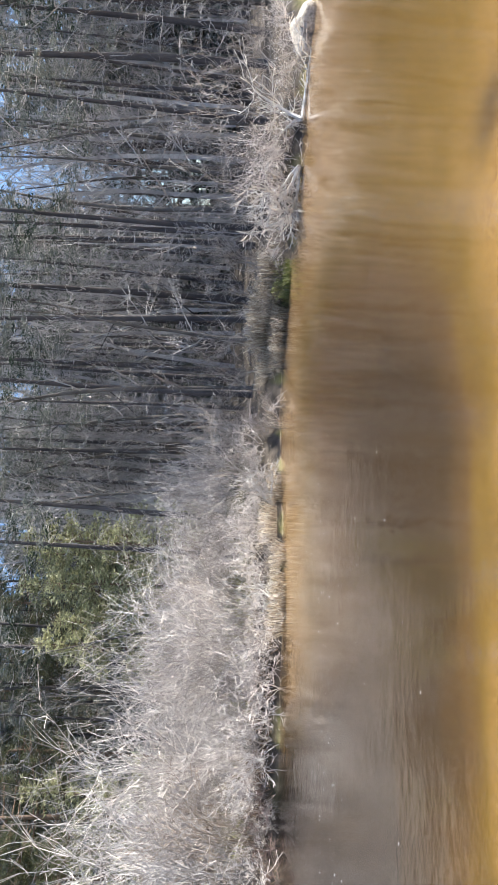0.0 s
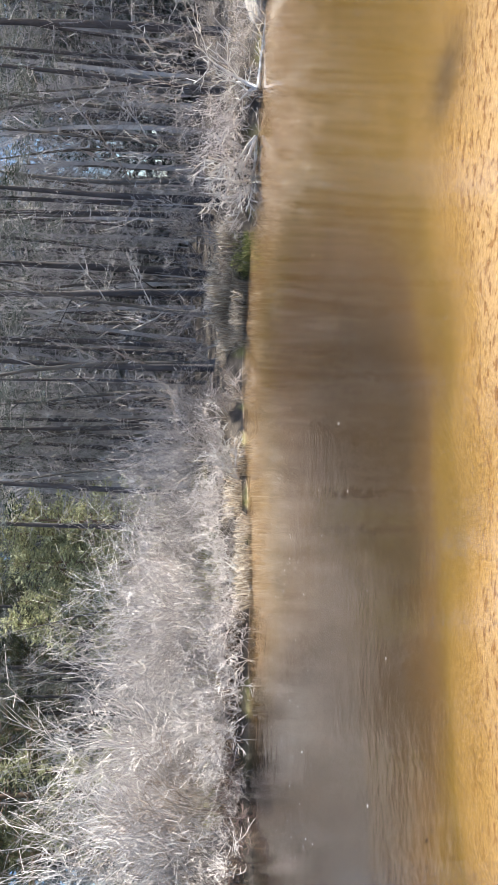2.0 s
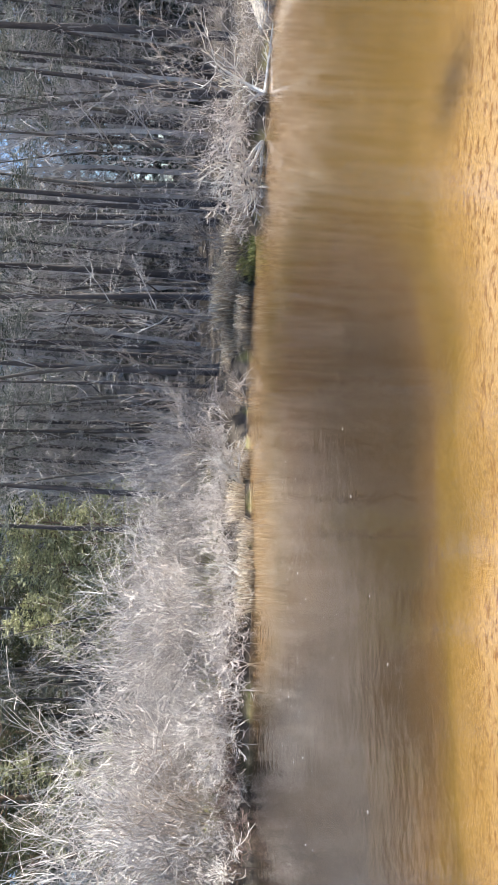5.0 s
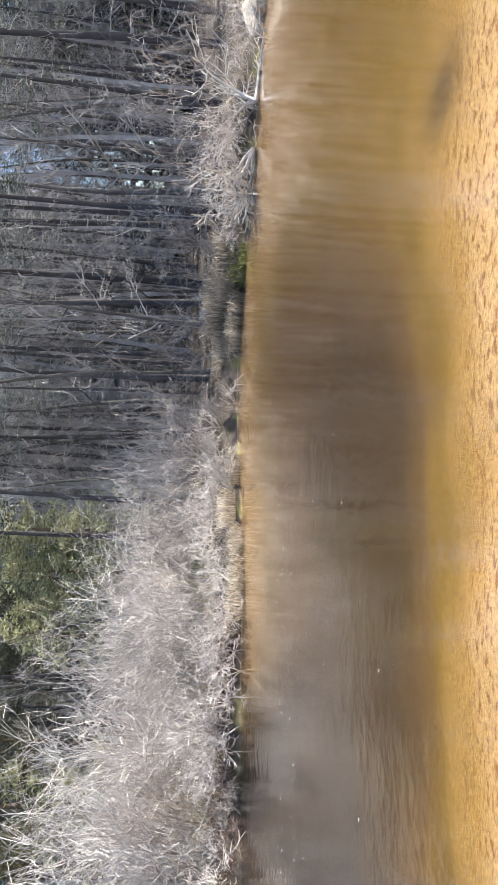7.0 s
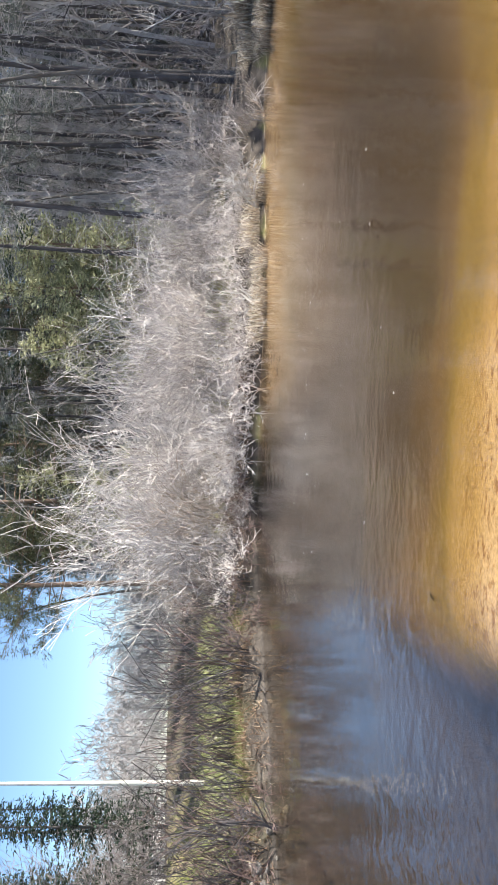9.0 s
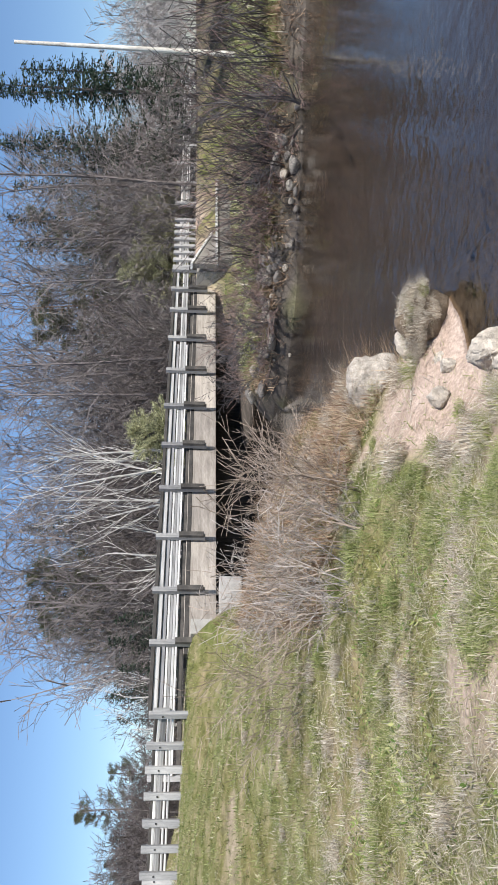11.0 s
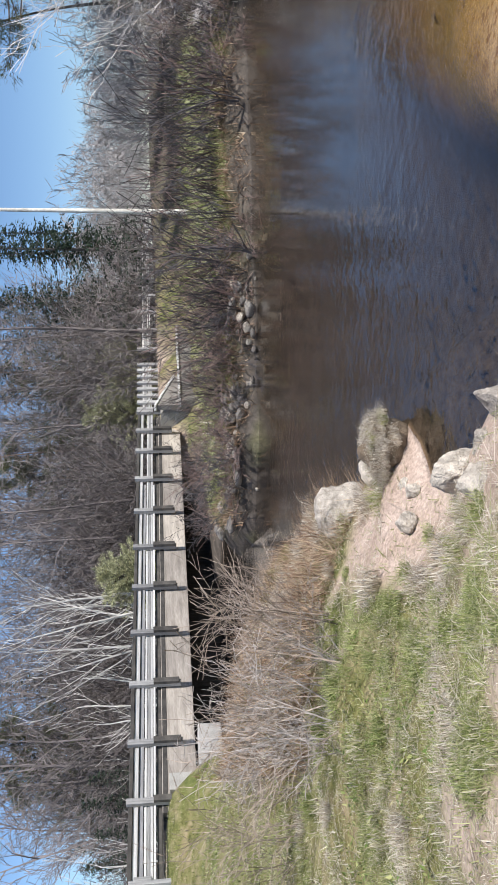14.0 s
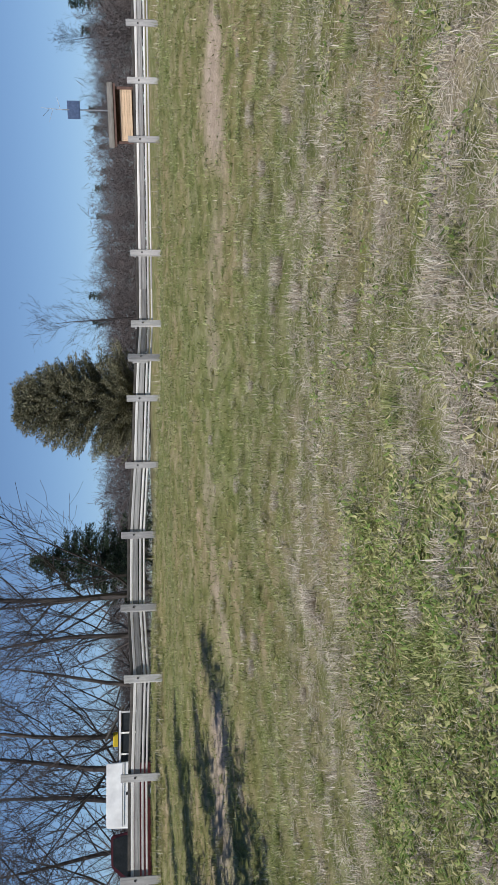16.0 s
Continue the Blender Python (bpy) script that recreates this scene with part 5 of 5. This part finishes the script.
def pickup(x, y, z, ang):
    t = tagged(new("pickup_truck"), "dark red pickup truck with a white bed cap", "truck")
    part("chassis", box("chassis", (5.4, 1.5, 0.25), M_BLACK, 0.03), t, "", pose(0, 0, 0.5))
    part("body", profile_mesh("body", [(-2.75, 0.55), (2.75, 0.55), (2.8, 0.95), (2.55, 1.1), (1.35, 1.2), (-0.4, 1.22), (-2.75, 1.22)], 0.95, M_RED), t)
    part("cab", profile_mesh("cab", [(1.35, 1.2), (0.65, 1.96), (-0.35, 2.0), (-0.5, 1.2)], 0.90, M_RED, 0.04, 1.5), t)
    for sg in (-1, 1):
        part("side_window", profile_mesh("side_window", [(1.1, 1.27), (0.6, 1.88), (-0.25, 1.90), (-0.38, 1.27)], 0.012, M_GLASS, 0.0), t, "dark side window", pose(0, sg * 0.86, 0))
        part("side_mirror", box("side_mirror", (0.08, 0.2, 0.2), M_BLACK, 0.02), t, "", pose(0.95, sg * 1.03, 1.3))
    part("bed_cap", profile_mesh("bed_cap", [(-0.55, 1.24), (-0.6, 2.16), (-2.75, 2.20), (-2.8, 1.24)], 0.93, M_WHITE, 0.03, 1.6), t, "glossy white bed cap")
    for sg in (-1, 1):
        part("cap_trim", box("cap_trim", (2.1, 0.02, 0.035), M_STEEL, 0.004), t, "", pose(-1.68, sg * 0.935, 1.58))
        part("cap_latch", box("cap_latch", (0.10, 0.03, 0.08), M_BLACK, 0.01), t, "", pose(-1.7, sg * 0.935, 1.42))
    part("bumper", box("bumper", (0.15, 1.8, 0.2), M_STEEL, 0.03), t, "", pose(2.86, 0, 0.66))
    for wx in (-1.75, 1.75):
        for sg in (-1, 1):
            wheel(t, wx, sg * 0.84)
    t.matrix_basis = pose(x, y, z, 0, 0, ang)


def work_truck(x, y, z, ang):
    t = tagged(new("utility_cart"), "open utility cart with a pale frame and a yellow crate", "vehicle")
    part("bed", profile_mesh("bed", [(-1.4, 0.45), (1.4, 0.45), (1.5, 0.85), (0.9, 1.05), (-1.4, 1.0)], 0.72, M_BLACK), t)
    for sg in (-1, 1):
        for px in (-1.2, -0.35, 0.5, 1.1):
            part("frame_post", box("frame_post", (0.07, 0.07, 0.85), M_WHITE, 0.01), t, "white cab frame post", pose(px, sg * 0.66, 1.42))
        part("frame_rail", box("frame_rail", (2.4, 0.07, 0.08), M_WHITE, 0.01), t, "", pose(-0.05, sg * 0.66, 1.86))
        part("side_window", box("side_window", (2.2, 0.02, 0.6), M_GLASS, 0.005), t, "dark window", pose(-0.05, sg * 0.62, 1.5))
    part("roof", box("roof", (2.4, 1.3, 0.06), M_BLACK, 0.02), t, "", pose(-0.05, 0, 1.92))
    part("crate", box("crate", (0.6, 0.5, 0.25), M_YELLOW, 0.03), t, "bright yellow crate", pose(-0.1, -0.3, 2.08))
    part("ladder", box("ladder", (1.6, 0.4, 0.10), M_DARKWOOD, 0.02), t, "", pose(-0.75, 0.2, 2.12, 0, -28, 0))
    for wx in (-1.0, 1.0):
        for sg in (-1, 1):
            wheel(t, wx, sg * 0.66, 0.34)
    t.matrix_basis = pose(x, y, z, 0, 0, ang)
    t.scale = (0.92, 0.92, 0.95)


vx, vy = pol(157.6, 32.5)
pickup(vx, vy, ground_z(vx, vy), 157.6 + 180)
vx, vy = pol(151.3, 34)
work_truck(vx, vy, ground_z(vx, vy), 151.3 + 180)



def kiosk(x, y, z, ang):
    t = tagged(new("notice_kiosk"), "small open-fronted dark wooden kiosk with pale planks and a shingled roof", "kiosk")
    for sx in (-1.5, 1.5):
        for sy in (-0.7, 0.7):
            part("post", box("post", (0.16, 0.16, 2.5), M_BROWN, 0.01), t, "", pose(sx, sy, 1.25))
    for k in range(5):
        part("plank", box("plank", (2.9, 0.05, 0.19), M_PLANK, 0.006), t, "pale new pine plank", pose(0, -0.60, 1.05 + k * 0.20))
    part("back_wall", box("back_wall", (3.1, 0.08, 2.4), M_BROWN, 0.01), t, "", pose(0, 0.62, 1.25))
    part("fascia", box("fascia", (3.5, 0.10, 0.35), M_BROWN, 0.01), t, "", pose(0, -0.85, 2.42))
    part("roof", profile_mesh("roof", [(-0.95, 2.45), (-0.95, 2.56), (0.0, 2.98), (0.95, 2.56), (0.95, 2.45)], 1.8, M_ROOF, 0.01), t, "", pose(0, 0, 0, 0, 0, 90))
    t.matrix_basis = pose(x, y, z, 0, 0, ang)
    t.scale = (1.1, 1.0, 0.80)


kx, ky = pol(108.5, 57)
kiosk(kx, ky, ground_z(kx, ky), 108.5)
sp = tagged(new("solar_weather_mast"), "slim mast with a dark solar panel and a branching antenna", "mast")
v, f = tubes([((0, 0, -0.3), (0, 0, 5.55), 0.05, 0.04)], 8)
part("mast", fast_mesh("mast", v, f, M_STEEL, True), sp)
part("solar_panel", box("solar_panel", (1.15, 0.05, 0.88), M_SOLAR, 0.01), sp, "dark blue solar panel", pose(0, -0.08, 4.75, -12))
v, f = tubes([((0, 0, 5.55), (0.1, 0, 6.9), 0.025, 0.015)] + [((0, 0, 5.65 + 0.25 * i), (math.cos(a) * 0.8, math.sin(a) * 0.5, 5.85 + 0.3 * i), 0.016, 0.010) for i, a in enumerate((0.3, 1.5, 2.9, 4.2))], 5)
part("antenna", fast_mesh("antenna", v, f, M_STEEL), sp)
mx, my = pol(108.2, 59)
sp.matrix_basis = pose(mx, my, ground_z(mx, my), 0, 0, 107.9)

# stones of the far bank below the bridge
stone_meshes = [boulder(40 + i, 1, 0.75, 0.6, 9, 3) for i in range(4)]
for me in stone_meshes[:2]:
    me.materials[0] = M_WETSTONE
rng = random.Random(11)
for i in range(130):
    az = rng.uniform(46, 68)
    for _ in range(50):
        d = rng.uniform(15, 30)
        x, y = pol(az, d)
        s_, nr_ = shore(np.array([x]), np.array([y]))
        if not nr_[0] and -0.05 < s_[0] < 1.0:
            k = rng.choice((0.06, 0.08, 0.1, 0.12, 0.15, 0.22)) * rng.uniform(0.8, 1.2)
            ob = tagged(new("bank_stone", stone_meshes[i % 4]), "rough grey stone of the riprap below the bridge", "stone", "riprap stones")
            ob.matrix_basis = pose(x, y, ground_z(x, y) + k * 0.2, 0, 0, rng.uniform(0, 360))
            ob.scale = (k, k, k)
            break

# a sod clump slumped into the water, brown below and grassy on top
M_SOD = material("sod", (0.12, 0.085, 0.055), (0.34, 0.26, 0.18), 7, 0.95, 45, 1.0, 0.04)
me = boulder(70, 0.23, 0.30, 0.33, 4, 4)
me.materials[0] = M_SOD
tagged(new("sod_clump", me), "slumped brown sod clump with dry grass at the water", "sod clump").matrix_basis = pose(-6.95, 3.80, 0.16)
# tufts: by the boulders, on the bank edge
srng = random.Random(31)
for i in range(54):
    a, q = srng.uniform(0, 2 * math.pi), math.sqrt(srng.random()) * 0.97
    x, y = -6.95 + 0.25 * q * math.cos(a), 3.80 + 0.33 * q * math.sin(a)
    put_tuft(x, y, 1 if i % 7 == 0 else 0, srng.uniform(0.34, 0.56), 0.08 + 0.30 * math.sqrt(1 - q * q))
for x, y, k, s in ((-7.6, 3.7, 1, 1.1), (-7.3, 3.4, 1, 0.9), (-8.2, 3.7, 0, 0.9), (-8.9, 3.7, 1, 0.9), (-9.6, 3.9, 0, 1.0), (-11.0, 4.7, 0, 1.2), (-11.8, 4.9, 0, 1.2), (-12.6, 4.8, 0, 1.3), (-13.2, 4.4, 0, 1.3), (-10.4, 4.5, 1, 0.9), (-10.0, 4.2, 0, 1.0), (-11.5, 4.3, 0, 1.1), (-12.2, 3.7, 0, 1.2),
                   (-4.95, 2.2, 0, 0.45), (-4.7, 1.95, 0, 0.45), (-6.0, 2.0, 0, 0.8), (-7.0, 2.3, 0, 0.9), (-5.0, 1.3, 2, 0.8), (-4.2, 0.5, 2, 0.75), (-4.35, 0.35, 2, 0.7), (-7.6, 1.5, 2, 1.0), (-8.4, 1.2, 2, 1.1), (-9.0, 0.7, 2, 1.0), (-4.0, -3.2, 2, 0.8), (-2.6, -4.0, 2, 0.9), (-2.2, -3.4, 2, 0.8), (-5.2, 1.9, 0, 0.8)):
    put_tuft(x, y, k, s)
for cx, cy, cr, cn in ((-6.3, 1.8, 0.5, 8), (-5.8, 1.3, 0.45, 8), (-6.6, 1.0, 0.4, 6), (-4.33, 0.52, 0.22, 7), (-4.7, 1.55, 0.3, 5)):
    for _ in range(cn):
        put_tuft(cx + rng.gauss(0, cr * 0.6), cy + rng.gauss(0, cr * 0.6), rng.choice((2, 2, 2, 1)), rng.uniform(0.5, 0.8))
for i in range(130):
    az, d = rng.uniform(70, 168), rng.uniform(3.6, 16)
    x, y = pol(az, d)
    if shore(np.array([x]), np.array([y]))[0][0] > 0.6:
        put_tuft(x, y, rng.choice((0, 0, 1, 1, 2)), rng.uniform(0.3, 0.75))

# driftwood and hummocks on the far waterline
def driftwood(seed, x, y, ln, ang):
    rng = np.random.default_rng(seed)
    segs = []
    for _ in range(4):
        d = np.array([rng.uniform(0.3, 1), rng.normal(0, 0.5), rng.uniform(-0.1, 0.8)])
        grow(rng, (0, 0, 0.1), d / np.linalg.norm(d), ln * rng.uniform(0.6, 1), 0.07, 2, segs, 2, 0.7, 0.02, 0.5, 0.2, 4, 0.014)
    v, f = tubes(segs, 5, True)
    tagged(new("driftwood", fast_mesh("driftwood", v, f, M_BIRCH)), "bleached fallen branches at the waterline", "driftwood", "driftwood").matrix_basis = pose(x, y, max(0.0, ground_z(x, y)), 0, 0, ang)


driftwood(1, *pol(-19.5, 27.6), 2.6, 120)
driftwood(2, *pol(-22.5, 28.0), 2.4, 60)
driftwood(3, *pol(-17.0, 28.3), 2.2, 200)
driftwood(4, *pol(4.5, 27.8), 2.0, 30)
driftwood(5, *pol(12.0, 25.2), 1.8, 90)
for az, d, k, s in ((-11.2, 29.9, 2, 2.6), (-11.9, 29.8, 2, 3.0), (-12.6, 29.7, 2, 2.4), (-11.6, 30.2, 2, 3.4), (-8.8, 30.6, 0, 3.4), (-8.1, 30.8, 0, 3.6), (-7.4, 30.6, 0, 3.2), (-6.5, 30.4, 0, 2.8), (-11.7, 30.6, 0, 3.6), (-12.6, 30.7, 0, 3.2), (-10.8, 30.9, 0, 3.2), (-9.6, 31.6, 0, 4.5), (-8.8, 31.9, 0, 4.8), (-8.0, 32.2, 0, 4.2), (-7.4, 31.2, 0, 3.6), (-6.6, 31.3, 0, 3.6), (-5.7, 31.5, 0, 3.2), (12.0, 25.6, 0, 3.4), (10.8, 25.9, 0, 3.0), (3.4, 28.4, 0, 3.2), (6.0, 27.2, 0, 3.0), (8.2, 26.4, 0, 3.0)):
    put_tuft(*pol(az, d), k, s)
for i, (az, d, k) in enumerate(((-27.2, 29.2, 0.9), (-28.4, 28.8, 0.7))):
    x, y = pol(az, d)
    tagged(new("boulder", boulder(90 + i, k, k * 0.8, k * 0.7, 14, 3)), "pale boulder at the far waterline", "boulder", "far boulders").matrix_basis = pose(x, y, ground_z(x, y) + 0.1, 0, 0, 40 * i)


# broad-leaved weeds low in the grass
def weeds(name, az0, az1, d0, d1, n, seed):
    rng = np.random.default_rng(seed)
    cl = max(1, n // 14)
    ca_ = np.radians(rng.uniform(az0, az1, cl))
    cd = np.sqrt(rng.uniform(d0 * d0, d1 * d1, cl))
    k = rng.integers(0, cl, n)
    x = -cd[k] * np.sin(ca_[k]) + rng.normal(0, 0.07, n)
    y = cd[k] * np.cos(ca_[k]) + rng.normal(0, 0.07, n)
    ok = soil_mask(x, y) < 0.25
    x, y, n = x[ok], y[ok], int(ok.sum())
    z = height(x, y) + rng.uniform(0.01, 0.07, n)
    a = rng.uniform(0, 2 * math.pi, n)
    ln, wd = rng.uniform(0.02, 0.06, n), rng.uniform(0.005, 0.013, n)
    d = np.column_stack([np.cos(a), np.sin(a), rng.uniform(-0.2, 0.9, n)])
    s_ = np.column_stack([-np.sin(a), np.cos(a), rng.normal(0, 0.3, n)])
    b = np.column_stack([x, y, z])
    m_ = b + d * (ln * 0.5)[:, None]
    v = np.stack([b, m_ + s_ * wd[:, None] - np.array([0, 0, 0.004]), b + d * ln[:, None], m_ - s_ * wd[:, None] - np.array([0, 0, 0.004])], 1).reshape(-1, 3)
    tagged(new(name, fast_mesh(name, v, np.arange(4 * n).reshape(-1, 4), M_LEAF)), "small broad-leaved green weeds in the grass", "weeds", kind="stuff")


weeds("weeds", 134, 164, 3.4, 6.2, 8200, 81)
weeds("weeds", 74, 134, 3.0, 7.5, 4200, 82)

# rank grass left standing under the fences
rng = np.random.default_rng(95)
run = np.array(even([pol(a, d) for a, d in ((96.5, 33), (103, 34.5), (110.4, 34.2), (117.8, 34), (122.8, 33.6))], 0.05) + even([pol(a, d) for a, d in ((125.2, 28.2), (132.7, 29.4), (142.5, 28.6), (147.3, 27.4), (159.6, 27.8), (171, 28.4))], 0.05))
run = np.repeat(run, 14, 0)
run = run + rng.normal(0, 0.22, run.shape)
blades("fence_grass", run, height(run[:, 0], run[:, 1]), 0.12, 0.42, 0.012, 0.5, M_GRASS, 96, "rank grass standing under the fence", False)


# flecks of foam adrift on the water
rng = np.random.default_rng(88)
n = 110
az = np.radians(np.concatenate([rng.normal(15, 9, 85), rng.uniform(-24, 30, 25)]))
d = np.concatenate([17.5 + rng.normal(0, 1.3, 85), rng.uniform(9, 20, 25)])
r = rng.uniform(0.009, 0.024, n)
v, f = [], []
for i in range(n):
    c = (-d[i] * math.sin(az[i]), d[i] * math.cos(az[i]))
    v += [(c[0] + r[i] * math.cos(k * 1.0472) * (1, 1.5)[k % 2], c[1] + r[i] * math.sin(k * 1.0472), 0.006) for k in range(6)]
    f.append(tuple(range(6 * i, 6 * i + 6)))
tagged(new("foam", mesh_of("foam", v, f, M_WHITE)), "small white flecks of foam drifting on the river", "foam", kind="stuff")


# thinner grass behind the walker
for k, (a0, a1, d0, d1) in enumerate(((170, 406, 2.0, 11), (0, 360, 0.3, 2.8))):
    pts, zs = sward(a0, a1, d0, d1, 260, 510 + k)
    blades("mixed_grass", pts, zs, 0.05, 0.16, 0.008, 1.6, M_GRASS, 75 + k, "mixed green and straw-coloured grass", False)
